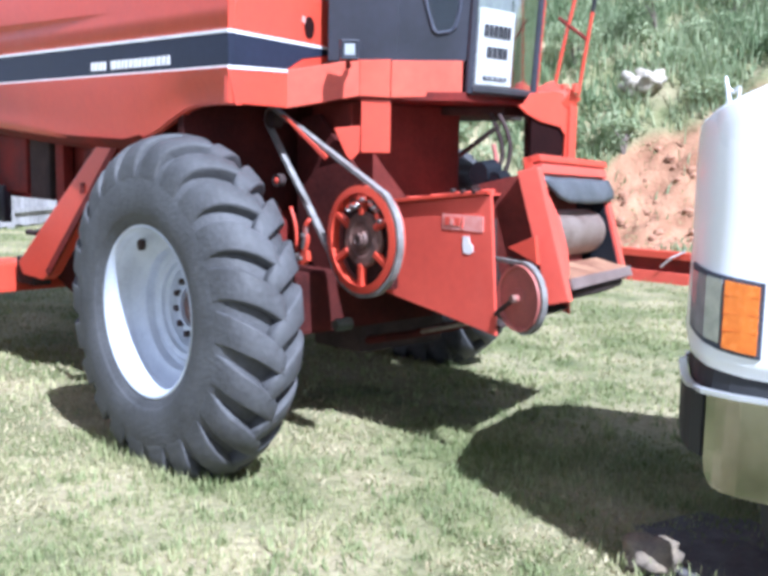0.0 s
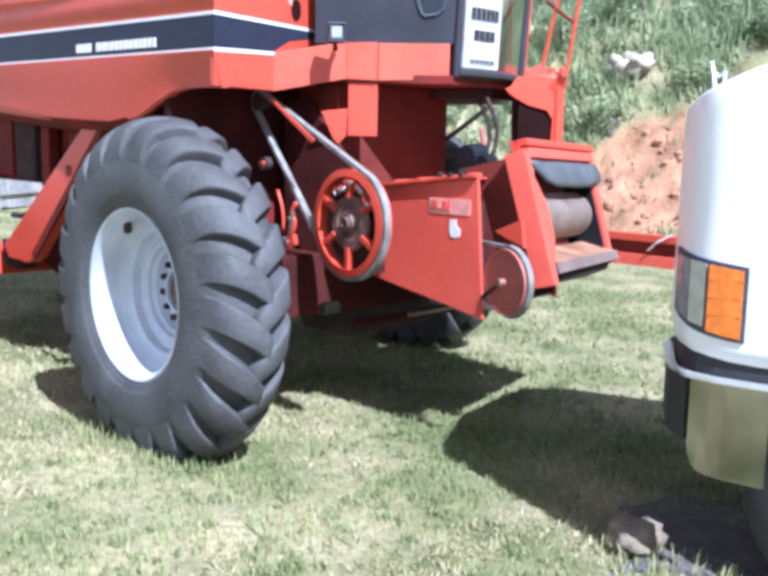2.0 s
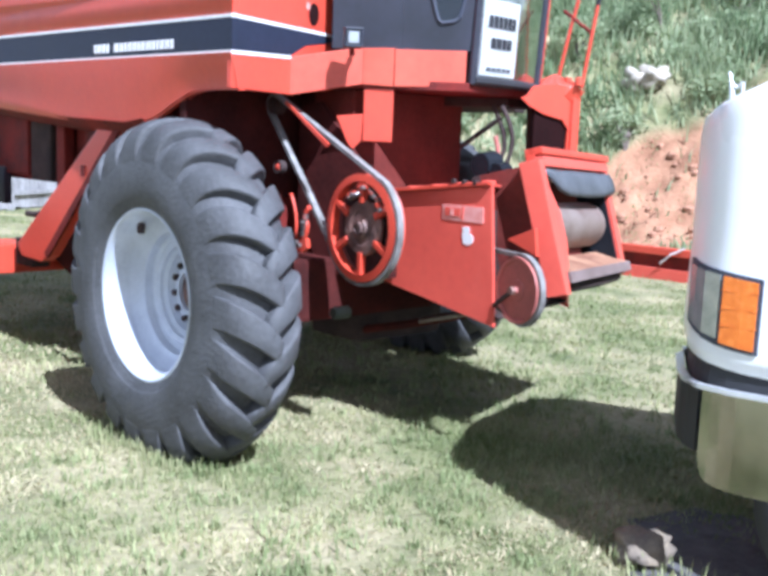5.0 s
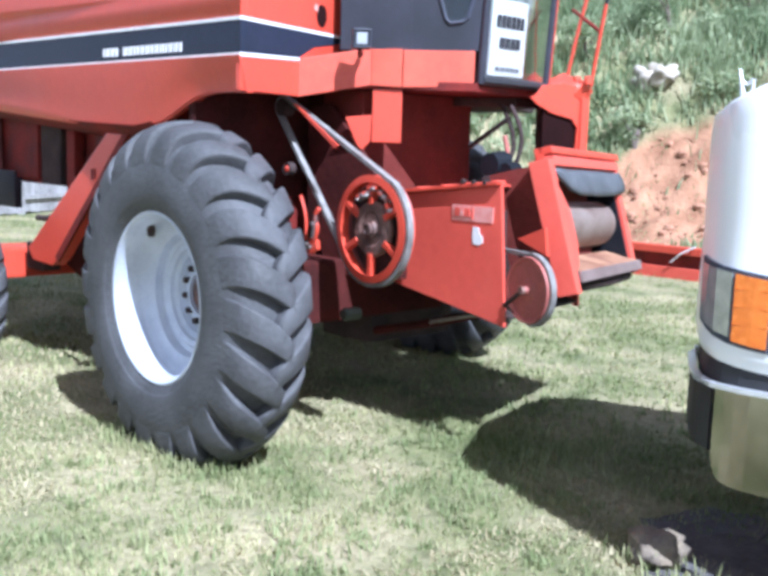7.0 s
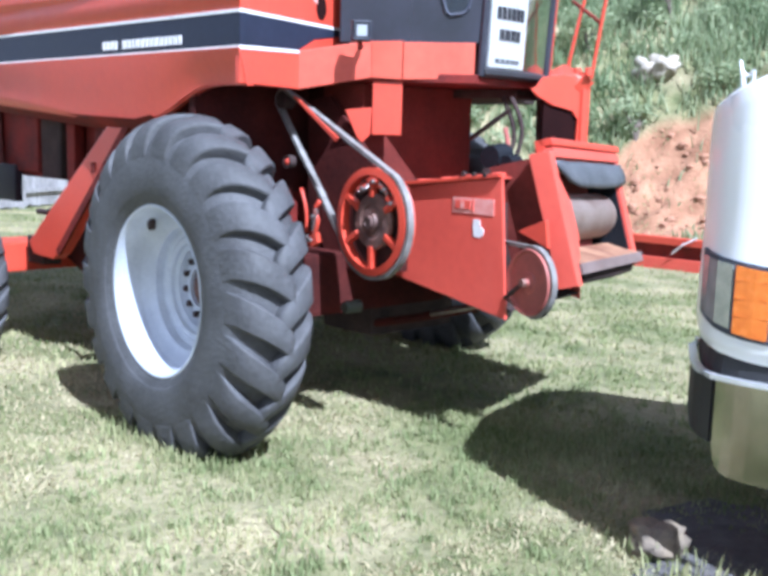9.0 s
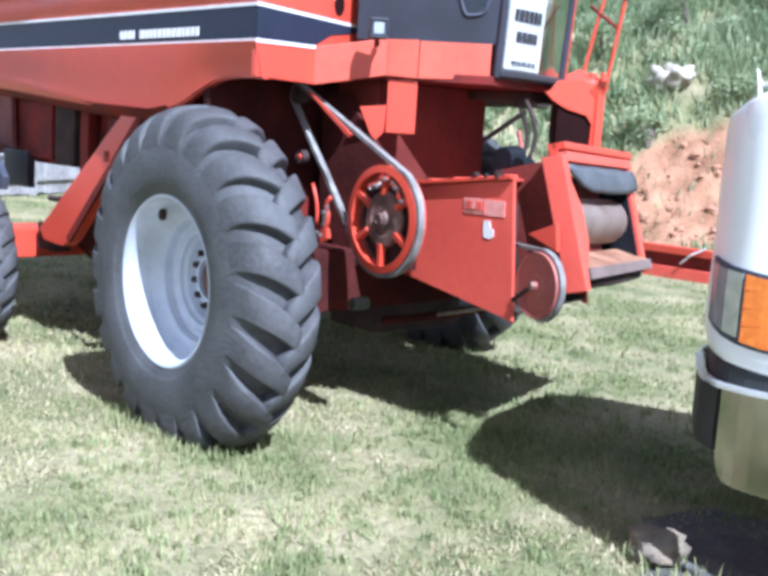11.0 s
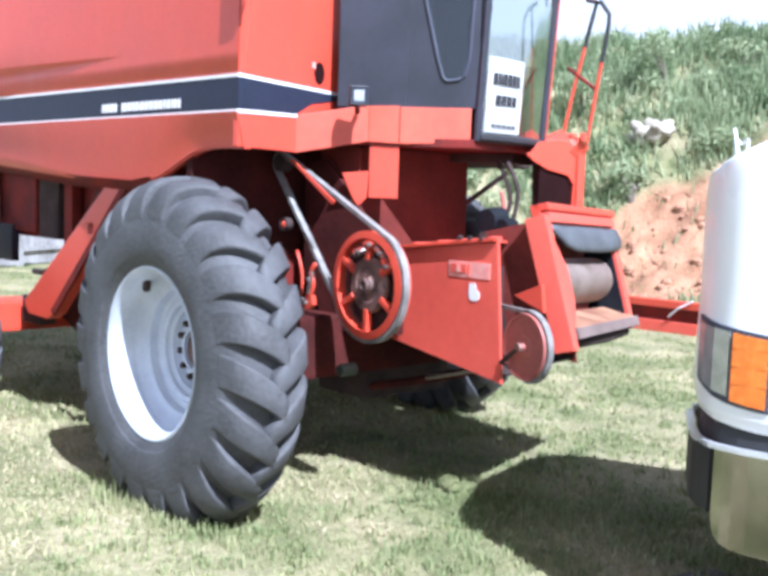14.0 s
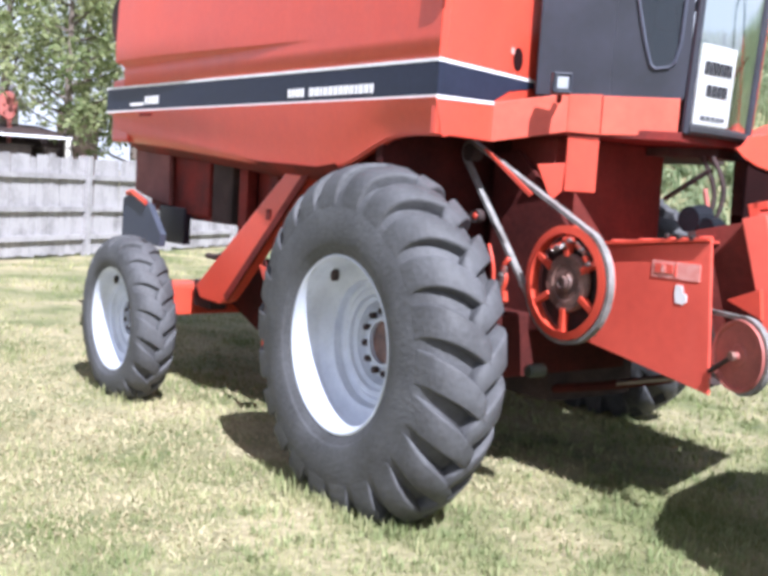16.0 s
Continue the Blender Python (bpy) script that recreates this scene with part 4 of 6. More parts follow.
part("tension_spring", coil((0.575, PY - 0.02, 1.36), (0.665, PY - 0.02, 1.40), 0.013, 6, 0.004), STEEL, combine, "small bright coil spring")
part("tension_spring", coil((0.735, PY - 0.02, 1.41), (0.80, PY - 0.02, 1.355), 0.013, 6, 0.004), STEEL, combine, "small bright coil spring")
# idler: bent red lever, bolt heads and a spring
part("idler_bracket", tube(curve([(0.350, 0.80, 1.30), (0.320, 0.79, 1.25), (0.345, 0.79, 1.20), (0.330, 0.79, 1.14), (0.290, 0.79, 1.10)], 4), 0.013, 6), RED, combine, "bent red idler lever", smooth=True)
part("idler_plate", extrude_poly([(0.260, 0.785, 1.055), (0.310, 0.785, 1.045), (0.350, 0.785, 1.075), (0.340, 0.785, 1.125), (0.290, 0.785, 1.135)], (0, 0.03, 0), 0.005), RED, combine, "red idler plate")
for x, z in ((0.330, 1.215), (0.305, 1.085), (0.280, 1.10)):
    part("idler_bolt", lathe([(-0.020, 0), (-0.020, 0.012), (0.0, 0.013)], (x, 0.778, z), 8), STEEL, combine)
part("idler_spring", coil((0.345, 0.78, 1.26), (0.315, 0.78, 1.13), 0.012, 8, 0.004), STEEL, combine, "small bright idler spring")
part("pivot_ring", lathe([(-0.008, 0.022), (-0.012, 0.034), (0.03, 0.036), (0.03, 0.022)], (0.085, 0.79, 1.50), 20, True), DARK, combine, "dark greasy pivot ring")
part("pivot_cap", lathe([(-0.016, 0), (-0.014, 0.014), (-0.006, 0.020), (0.03, 0.022)], (0.085, 0.79, 1.50), 16), RED, combine, "red pivot cap")
part("guard_rod", tube(curve([(0.20, 0.79, 1.36), (0.245, 0.79, 1.25), (0.255, 0.79, 1.12)], 4), 0.010, 6), RED, combine, "thin red guard rod", smooth=True)
part("oil_filter", lathe([(-0.06, 0), (-0.06, 0.030), (-0.045, 0.036), (0.05, 0.036), (0.05, 0)], (0.385, 1.02, 0.705), 18), FILTERM, combine, "grey green oil filter", smooth=False)

# bracket and housing under the cab
part("front_bracket", extrude_poly([(0.302, 1.215, 1.965), (0.425, 1.325, 1.965), (0.425, 1.325, 1.66), (0.302, 1.215, 1.66)], (-0.03, 0.035, 0), 0.006), RED, combine, "bright red front bracket")
part("bracket_foot", extrude_poly([(0.188, 1.113, 1.796), (0.30, 1.214, 1.812), (0.295, 1.209, 1.66), (0.26, 1.178, 1.61), (0.238, 1.158, 1.647)], (-0.02, 0.022, 0), 0.005), RED, combine, "red bracket wing")
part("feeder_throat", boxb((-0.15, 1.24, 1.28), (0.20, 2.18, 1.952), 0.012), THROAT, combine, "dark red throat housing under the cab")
hb = B()
add_lathe(hb, [(0, 0), (0, 0.07), (0.12, 0.085), (0.16, 0)], (0.70, 1.78, 1.55), 14)
add_lathe(hb, [(0, 0), (0, 0.055), (0.10, 0.06), (0.14, 0)], (0.80, 1.80, 1.51), 12)
part("hydraulic_block", hb, VALVE, combine, "black hydraulic valve block")


for pts, m in (([(0.60, 2.0, 1.90), (0.645, 2.0, 1.82), (0.685, 2.0, 1.74), (0.695, 2.0, 1.64), (0.675, 1.97, 1.54), (0.64, 1.92, 1.44)], DARK),
               ([(0.66, 2.0, 1.90), (0.715, 2.0, 1.82), (0.748, 2.0, 1.74), (0.752, 2.0, 1.67), (0.74, 1.98, 1.57), (0.70, 1.92, 1.44)], DARK),
               ([(0.66, 1.96, 1.72), (0.685, 1.96, 1.62), (0.68, 1.95, 1.54), (0.72, 1.90, 1.44)], PULLEYM)):
    part("hydraulic_hose", tube(curve(pts), 0.014, 6), m, combine, "hydraulic hose", smooth=True)
part("lift_strut", tube([(0.40, 1.95, 1.65), (0.66, 2.0, 1.83)], 0.015, 6), DARK, combine)

part("axle_extension", tube([(-0.1, 1.9, 0.82), (-1.02, 3.1, 0.84)], 0.13, 10), RED_DARK, combine)
# box added between drive and feeder to stop sun leaking through
part("drive_gap_filler", boxb((-0.02, 1.19, 0.90), (0.55, 1.29, 1.36), 0.02), SHADED_RED, combine, "dark box added to close the gap behind the drive")

# feeder house, raised
FY0, FY1 = 1.30, 1.93


def askew(bm):
    """Shears the feeder's far end wider, further back and a little lower to fit the camera's view."""
    for v in bm.verts:
        v.co += Vector((-0.70, 1.05, -0.10)) * max(0.0, v.co.y - 1.40)
    return bm


side = [(0.44, 1.385), (1.19, 1.47), (1.252, 0.73), (0.85, 0.80), (0.40, 0.875)]
part("feeder_side", askew(extrude_poly(xz(side, FY0), (0, 0.02, 0), 0.004)), RED_WORN, combine, "faded red feeder house side")
part("feeder_side", askew(extrude_poly(xz(side, FY1), (0, 0.02, 0), 0.004)), RED_WORN, combine)
part("feeder_top", askew(extrude_poly([(0.44, FY0, 1.372), (1.19, FY0, 1.456), (1.19, FY1, 1.456), (0.44, FY1, 1.372)], (0, 0, 0.012))), RED_WORN, combine, "red ribbed feeder top")
part("feeder_bottom", askew(extrude_poly([(0.42, FY0 + 0.02, 0.90), (1.24, FY0 + 0.02, 0.76), (1.24, FY1, 0.76), (0.42, FY1, 0.90)], (0, 0, 0.012))), DARK, combine)
part("side_rib", extrude_poly(xz([(0.46, 1.40), (1.19, 1.482), (1.19, 1.462), (0.46, 1.38)], FY0 - 0.025), (0, 0.03, 0), 0.003), RED, combine, "folded red top edge")
for i in range(4):
    x = 0.55 + 0.18 * i
    part("top_rib", boxb((x, FY0 + 0.04, 1.385 + (x - 0.44) * 0.112), (x + 0.03, FY1 - 0.02, 1.41 + (x - 0.44) * 0.112), 0.005), RED_WORN, combine)
for i, x in enumerate((0.95, 1.02, 1.10)):
    part("top_bolt", lathe([(-0.012, 0), (-0.012, 0.012), (0.012, 0.012), (0.012, 0)], (x, FY0 - 0.02, 1.47), 8), DARK, combine)
part("side_decal", boxb((0.865, FY0 - 0.004, 1.262), (1.15, FY0 + 0.004, 1.345), 0.0), PINK, combine, "faded warning decal")
part("decal_bar", boxb((0.885, FY0 - 0.008, 1.285), (0.99, FY0 - 0.003, 1.330), 0.0), RED_WORN, combine)
part("decal_bar", boxb((0.925, FY0 - 0.010, 1.288), (0.95, FY0 - 0.005, 1.327), 0.0), PINK, combine)
part("decal_bar", boxb((1.005, FY0 - 0.008, 1.272), (1.013, FY0 - 0.003, 1.338), 0.0), RED_WORN, combine)
part("warning_sticker", extrude_poly(xz([(1.015, 1.235), (1.055, 1.235), (1.062, 1.20), (1.085, 1.19), (1.085, 1.155), (1.06, 1.14), (1.02, 1.145), (1.012, 1.19)], FY0 - 0.004), (0, 0.006, 0)), WHITE, combine, "small white sticker")
part("feeder_inside", askew(boxb((0.46, FY0 + 0.03, 0.92), (1.16, FY1 - 0.02, 1.33), 0.0)), DARK, combine)
# solid block; its dark red stands in for the shaded gap
part("tilt_gap_block", askew(extrude_poly([(1.20, 1.47, 1.46), (1.30, 1.47, 1.50), (1.40, 1.47, 0.95), (1.27, 1.47, 0.85)], (0, 0.4, 0), 0.006)), THROAT, combine, "dark red block filling the shaded header tilt gap")
part("hinge_gusset", extrude_poly([(1.262, 1.36, 1.190), (1.435, 1.36, 1.262), (1.455, 1.36, 1.118)], (0, 0.03, 0), 0.004), RED, combine, "red gusset")
# lower pulley with its belt
P2 = (1.40, 0.945)
lp = part("lower_pulley", lathe([(-0.034, 0), (-0.034, 0.018), (-0.014, 0.022), (-0.010, 0.052), (-0.004, 0.056), (-0.004, 0.148), (-0.016, 0.154), (-0.018, 0.168), (-0.004, 0.171), (0.012, 0.158), (0.012, 0)], (P2[0], 1.30, P2[1]), 44), PULLEYM, combine, "dull worn red flat pulley")
part("pulley_arm", tube([(P2[0], 1.262, P2[1]), (P2[0] - 0.15, 1.262, P2[1] - 0.10)], 0.012, 6), DARK, lp, "dark greasy arm")
part("arm_nut", lathe([(-0.012, 0), (-0.012, 0.022), (0.012, 0.022), (0.012, 0)], (P2[0], 1.258, P2[1]), 6), HUBB, lp)
part("lower_belt", strip_belt(arc(P2[0], P2[1], 0.168, -80, 100, 24) + arc(0.75, 1.05, 0.07, 80, 270, 8), 1.298, 1.330, 0.020), BELT, combine, "grey feeder belt")
for o in (lp, bpy.data.objects["lower_belt"]):
    o.matrix_basis = Matrix.Translation((P2[0], 1.30, 0)) @ Matrix.Rotation(radians(-15), 4, "Z") @ Matrix.Translation((-P2[0], -1.30, 0))
# header frame
FRAME_AT = Vector((1.354, 1.40, 1.587))
TILT = Vector((0.144, 0.116, -0.68)).normalized()
ACROSS = Vector((-0.378, 1.235, -0.046)).normalized()
FN = TILT.cross(ACROSS).normalized()
FWd = 1.29


def hf(w, d, out=0.0):
    """A place on the raised header frame: across, down, outwards."""
    return tuple(FRAME_AT + TILT * d + ACROSS * w + FN * out)


def hbox(w0, w1, d0, d1, o0, o1, bev=0.006):
    bm = B()
    vs = [bm.verts.new(hf(w, d, o)) for w in (w0, w1) for d in (d0, d1) for o in (o0, o1)]
    for f in ((0, 1, 3, 2), (4, 6, 7, 5), (0, 4, 5, 1), (2, 3, 7, 6), (0, 2, 6, 4), (1, 5, 7, 3)):
        bm.faces.new([vs[i] for i in f])
    bmesh.ops.recalc_face_normals(bm, faces=bm.faces)
    return bevel(bm, bev, 2) if bev else bm


part("header_frame_post", hbox(0.0, 0.08, -0.01, 0.70, -0.065, 0.045), RED_WORN, combine, "faded red header frame post")
part("post_liner", extrude_poly([hf(0.08, 0.06, 0.02), hf(0.08, 0.62, 0.02), hf(0.18, 0.56, 0.025), hf(0.23, 0.44, 0.03), hf(0.22, 0.26, 0.03), hf(0.15, 0.14, 0.025)], FN * -0.02, 0.003), RED_WORN, combine, "faded red liner plate")
part("header_frame_post", hbox(FWd - 0.075, FWd + 0.015, -0.08, 0.66, -0.03, 0.02), RED_WORN, combine, "faded red header frame post")
part("header_frame_bar", hbox(0.08, FWd + 0.015, -0.080, -0.042, -0.03, 0.045), RED, combine, "red upper header frame bar")
part("header_frame_bar", hbox(0.08, FWd - 0.04, -0.030, 0.022, -0.02, 0.045), RED_WORN, combine, "faded red header frame bar")
part("header_frame_plate", hbox(0.08, FWd - 0.02, -0.08, 0.03, -0.05, 0.0), RED, combine)
ap = B()
rowsA = []
for j in range(6):
    k = j / 5
    rowsA.append([ap.verts.new(hf(0.09 + 0.17 * k ** 1.6 + (FWd - 0.09 - 0.17 * k ** 1.6) * i / 12, 0.034 + 0.120 * k + 0.030 * (1 - abs(i / 6 - 1) ** 3) * k, 0.030 + 0.018 * math.sin(k * math.pi * 0.8) + 0.005 * math.sin(i * 1.7))) for i in range(13)])
for a, b in zip(rowsA, rowsA[1:]):
    for i in range(12):
        ap.faces.new((a[i], a[i + 1], b[i + 1], b[i]))
bmesh.ops.recalc_face_normals(ap, faces=ap.faces)
bmesh.ops.solidify(ap, geom=list(ap.faces), thickness=0.012)
part("rubber_apron", ap, APRON, combine, "worn dark rubber apron", smooth=True)
drum = lathe([(0, 0), (0, 0.128), (0.008, 0.135), (0.95, 0.135), (0.958, 0.128), (0.958, 0)], (0, 0, 0), 40)
bmesh.ops.transform(drum, matrix=Matrix.Translation(hf(0.19, 0.318, -0.14)) @ Vector((0, 1, 0)).rotation_difference(ACROSS).to_matrix().to_4x4(), verts=drum.verts)
part("feeder_drum", drum, DRUM, combine, "worn steel feeder drum", smooth=False)
# throat walls take dark colours for the shade inside
part("throat_back", hbox(0.08, FWd - 0.05, 0.0, 0.60, -0.36, -0.32, 0), DARK, combine)
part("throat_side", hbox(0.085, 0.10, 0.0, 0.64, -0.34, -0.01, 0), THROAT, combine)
part("throat_side", hbox(FWd - 0.10, FWd - 0.075, 0.05, 0.62, -0.32, 0.0, 0), VALVE, combine)
part("throat_pan", extrude_poly([hf(0.15, 0.495, -0.12), hf(FWd - 0.09, 0.495, -0.12), hf(FWd - 0.04, 0.585, 0.05), hf(0.10, 0.585, 0.05)], (0, 0, -0.012), 0.0), RUST, combine, "rusty throat floor")
part("pan_lip", hbox(0.10, FWd, 0.585, 0.645, 0.030, 0.055, 0.005), LIP, combine, "worn lower lip")
# dark tube stands in for the rounded shadow under the lip
part("lip_shadow_bar", tube([hf(0.12, 0.665, -0.02), hf(FWd * 0.6, 0.675, -0.02), hf(FWd - 0.10, 0.665, -0.02)], 0.030, 10), DARK, combine, "dark rounded bar for the shadow below the lip")
part("lift_pipe", tube([(-0.2, 1.5, 0.44), (0.45, 1.5, 0.60), (0.90, 1.5, 0.73)], 0.026, 8), SHADED_RED, combine, "dark red lift cylinder")
part("lift_rod", tube([(0.56, 1.49, 0.636), (0.92, 1.49, 0.735)], 0.018, 8), STEEL, combine, "bright steel lift rod")

# far side: ladder post, platform rails
YP = 2.5
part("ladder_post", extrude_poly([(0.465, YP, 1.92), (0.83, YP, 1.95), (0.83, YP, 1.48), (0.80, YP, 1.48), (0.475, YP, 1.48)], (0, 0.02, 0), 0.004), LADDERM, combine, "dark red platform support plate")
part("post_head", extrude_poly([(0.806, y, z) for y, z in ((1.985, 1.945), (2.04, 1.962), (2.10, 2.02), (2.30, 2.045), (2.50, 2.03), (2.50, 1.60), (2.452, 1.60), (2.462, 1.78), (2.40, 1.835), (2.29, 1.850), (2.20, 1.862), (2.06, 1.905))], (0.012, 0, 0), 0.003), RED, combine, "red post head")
part("ladder_plate", boxb((0.78, 2.14, 1.49), (0.80, 2.46, 1.93), 0.006), LADDERM, combine, "ladder plate coloured dark for its recess")
part("post_edge", boxb((0.795, YP - 0.025, 1.48), (0.835, YP + 0.05, 1.98), 0.006), RED, combine, "bright red post edge")
part("platform_bracket", extrude_poly([(0.55, YP - 0.10, 2.05), (0.82, YP - 0.10, 1.98), (0.86, YP - 0.05, 2.06), (0.70, YP - 0.05, 2.12)], (0, 0.10, -0.05), 0.005), RED, combine, "red platform bracket")
# flat dark plate painted in for the shade of the hollow
part("hollow_shade_plate", extrude_poly(xz([(0.47, 1.90), (0.76, 1.90), (0.77, 1.80), (0.77, 1.58), (0.48, 1.58)], YP - 0.008), (0, 0.02, 0)), DARK, combine)
part("under_platform", extrude_poly([(-0.80, 2.0, 1.95), (0.30, 2.0, 1.95), (0.62, 2.1, 1.95), (0.55, 2.5, 1.95), (0.30, 2.5, 1.95), (0.0, 3.08, 1.95), (-0.80, 3.08, 1.95)], (0, 0, -0.05), 0.005), DARK, combine)
# unseen plate added to keep sun off the ground and far tyre
part("shade_plate", boxb((-0.15, 2.72, 0.82), (0.80, 2.74, 1.42), 0.004), LADDERM, combine, "unseen plate added to shade the ground and far wheel")
part("handrail", tube([(0.678, YP, 2.03), (0.75, YP, 2.35), (0.87, YP, 2.80), (0.89, YP, 2.87), (0.92, YP, 2.88), (0.985, YP, 2.80), (0.985, YP, 2.74), (0.92, YP, 2.35), (0.87, YP, 2.03)], 0.011, 8), RED, combine, "red tubular handrail")
part("rail_grip", tube([(0.822, YP, 2.62), (0.87, YP, 2.80), (0.89, YP, 2.87), (0.92, YP, 2.88), (0.985, YP, 2.80), (0.985, YP, 2.74), (0.949, YP, 2.52)], 0.0135, 8), RUBBER_D, combine, "black rail grip")
part("handrail_cross_bar", tube([(0.706, YP, 2.50), (0.915, YP, 2.36)], 0.011, 8), RED_DARK, combine)
part("handrail_loop", tube([(0.82, YP, 2.90), (0.89, YP, 2.88)], 0.013, 8), DARK, combine)
for i in range(4):
    part("ladder_clip", boxb((0.74 + 0.04 * i, YP - 0.06, 2.02 + 0.025 * (i % 2)), (0.765 + 0.04 * i, YP - 0.01, 2.07 + 0.025 * (i % 2)), 0.005), RED, combine)
part("far_mirror_arm", tube([(0.64, 2.46, 3.50), (0.78, 2.50, 3.47), (0.86, 2.50, 3.435), (0.905, 2.50, 3.37), (0.915, 2.50, 3.26), (0.922, 2.50, 3.12), (0.90, 2.50, 3.065), (0.86, 2.50, 3.045), (0.74, 2.50, 3.05), (0.66, 2.46, 3.07)], 0.010, 6), DARK, combine, "bent black mirror arm")
part("mirror_stay", tube([(0.80, 2.50, 3.32), (0.815, 2.50, 3.13), (0.81, 2.50, 3.05)], 0.012, 6), STEEL, combine, "bright mirror stay")
part("far_mirror", boxb((0.885, 2.47, 3.12), (0.925, 2.58, 3.31), 0.018), BLACKP, combine, "black far mirror")
part("wiper_arm", tube([wp(0.72, 3.4, 0.02), wp(0.80, 3.0, 0.03), wp(0.84, 2.85, 0.02)], 0.008, 6), DARK, combine)

# ---- long red channel beam lying on the grass behind ----
beam = thing("steel_beam", "long red painted steel channel beam lying on the grass", "beam", (-2.0, 9.1, 0.0))
BY = 9.08
part("beam_flange", boxb((-5.7, BY, 0.327), (1.95, BY + 0.16, 0.426), 0.01), RED, beam, "red upper flange")
part("beam_web", boxb((-5.7, BY + 0.08, 0.150), (1.95, BY + 0.11, 0.330), 0.004), RED_DARK, beam)
part("beam_flange", boxb((-5.7, BY, -0.02), (1.95, BY + 0.16, 0.153), 0.01), RED_WORN, beam, "red lower flange")
part("loose_wire", tube([(-2.25, BY - 0.03, 0.22), (-2.10, BY - 0.05, 0.35), (-1.92, BY - 0.02, 0.45)], 0.013, 6), WHITE, beam, "pale wire hooked on the beam")


# ---- white truck, nose beside the header frame ----
truck = thing("truck", "white heavy truck with amber corner lamp and chrome bumper", "truck")
TY = 0.95
# outline of the front in plan: side, bevelled corner, front
SWING = 0.19
near = [(5.2, 0.0), (3.4, 0.0), (2.86, 0.0), (2.76, 0.003), (2.68, 0.010), (2.60, 0.03), (2.545, 0.065), (2.49, 0.115), (2.44, 0.18), (2.395, 0.255), (2.34, 0.35), (2.28, 0.45), (2.21, 0.57), (2.14, 0.70)]
far = [(2.06, 1.05), (1.985, 1.42), (1.97, 1.56), (2.00, 1.70), (2.08, 1.82), (2.22, 1.92), (2.45, 1.99), (3.4, 2.18), (5.2, 2.53)]


def swung(x, y):
    """The truck stands askew: its side drifts away from the x axis."""
    return y + max(0.0, x - 2.64) * SWING


plan = [(x, TY + swung(x, y)) for x, y in near] + [(x, TY + y) for x, y in far]


def swing(bm):
    for v in bm.verts:
        v.co.y = swung(v.co.x, v.co.y)
    return bm


def shell(levels, taper):
    """A closed skin over the plan outline: levels of (z, inset)."""
    bm = B()
    cx, cy = 3.6, TY + 1.15
    rows = []
    for z, ins in levels:
        r = []
        for x, y in plan:
            dx, dy = (cx - x), (cy - y)
            fx = ins / max(abs(dx), 0.3) if x < 3.0 else 0
            fy = ins / max(abs(dy), 0.3)
            rise = float(np.interp(x, (2.14, 2.30, 2.45, 2.60, 2.76, 2.86, 3.4), (-0.020, -0.025, -0.020, 0.025, 0.088, 0.112, 0.18))) * smooth(1.35, 1.85, z) * taper
            drop = float(np.interp(x, (2.48, 2.62, 2.80), (0, 0.022, 0.045))) * smooth(0.93, 0.86, z) * taper
            r.append(bm.verts.new((x + dx * fx, y + dy * fy, z + rise - drop)))
        rows.append(r)
    n = len(plan)
    for a, b in zip(rows, rows[1:]):
        for k in range(n):
            bm.faces.new((a[k], a[(k + 1) % n], b[(k + 1) % n], b[k]))
    bm.faces.new(rows[-1])
    bm.faces.new(list(reversed(rows[0])))
    return bm


part("hood", shell([(0.86, 0.0), (0.90, -0.005), (1.24, 0.0), (1.27, 0.002), (1.45, 0.0), (1.62, 0.0), (1.77, 0.002), (1.84, 0.008), (1.864, 0.020), (1.876, 0.05), (1.90, 0.25)], 1.0), TRUCKW, truck, "glossy white hood and fender", smooth=True)
# solid black band painted in for the dark gap under the hood
part("bumper_gap_fill", shell([(0.70, 0.012), (0.78, 0.014), (0.862, 0.022)], 0), RUBBER_D, truck, "black band filling the dark gap above the bumper")


def plan_at(x):
    for i in range(len(plan) - 1):
        (x0, y0), (x1, y1) = plan[i], plan[i + 1]
        if x1 <= x <= x0 and i < len(near) - 1:
            k = (x0 - x) / (x0 - x1) if x0 != x1 else 0
            return Vector((x, y0 + (y1 - y0) * k))
    return Vector((x, TY))


def skin_strip(xs, z0, z1, out, thick, zs=None, zlow=None):
    """A plate that follows the fender round the corner."""
    bm = B()
    rows = []
    for i, x in enumerate(xs):
        p = plan_at(x)
        q = plan_at(x + 0.02) - plan_at(x - 0.02)
        nrm = Vector((q.y, -q.x)).normalized()
        if nrm.y > 0:
            nrm = -nrm
        a, c = p + nrm * out, p + nrm * (out - thick)
        zz0 = zlow[i] if zlow else z0 + (zs[i] if zs else 0)
        rows.append([bm.verts.new((a.x, a.y, zz0)), bm.verts.new((a.x, a.y, z1 + (zs[i] if zs else 0))), bm.verts.new((c.x, c.y, z1 + (zs[i] if zs else 0))), bm.verts.new((c.x, c.y, zz0))])
    for a, b in zip(rows, rows[1:]):
        for k in range(4):
            bm.faces.new((a[k], a[(k + 1) % 4], b[(k + 1) % 4], b[k]))
    bm.faces.new(rows[0])
    bm.faces.new(list(reversed(rows[-1])))
    return bm


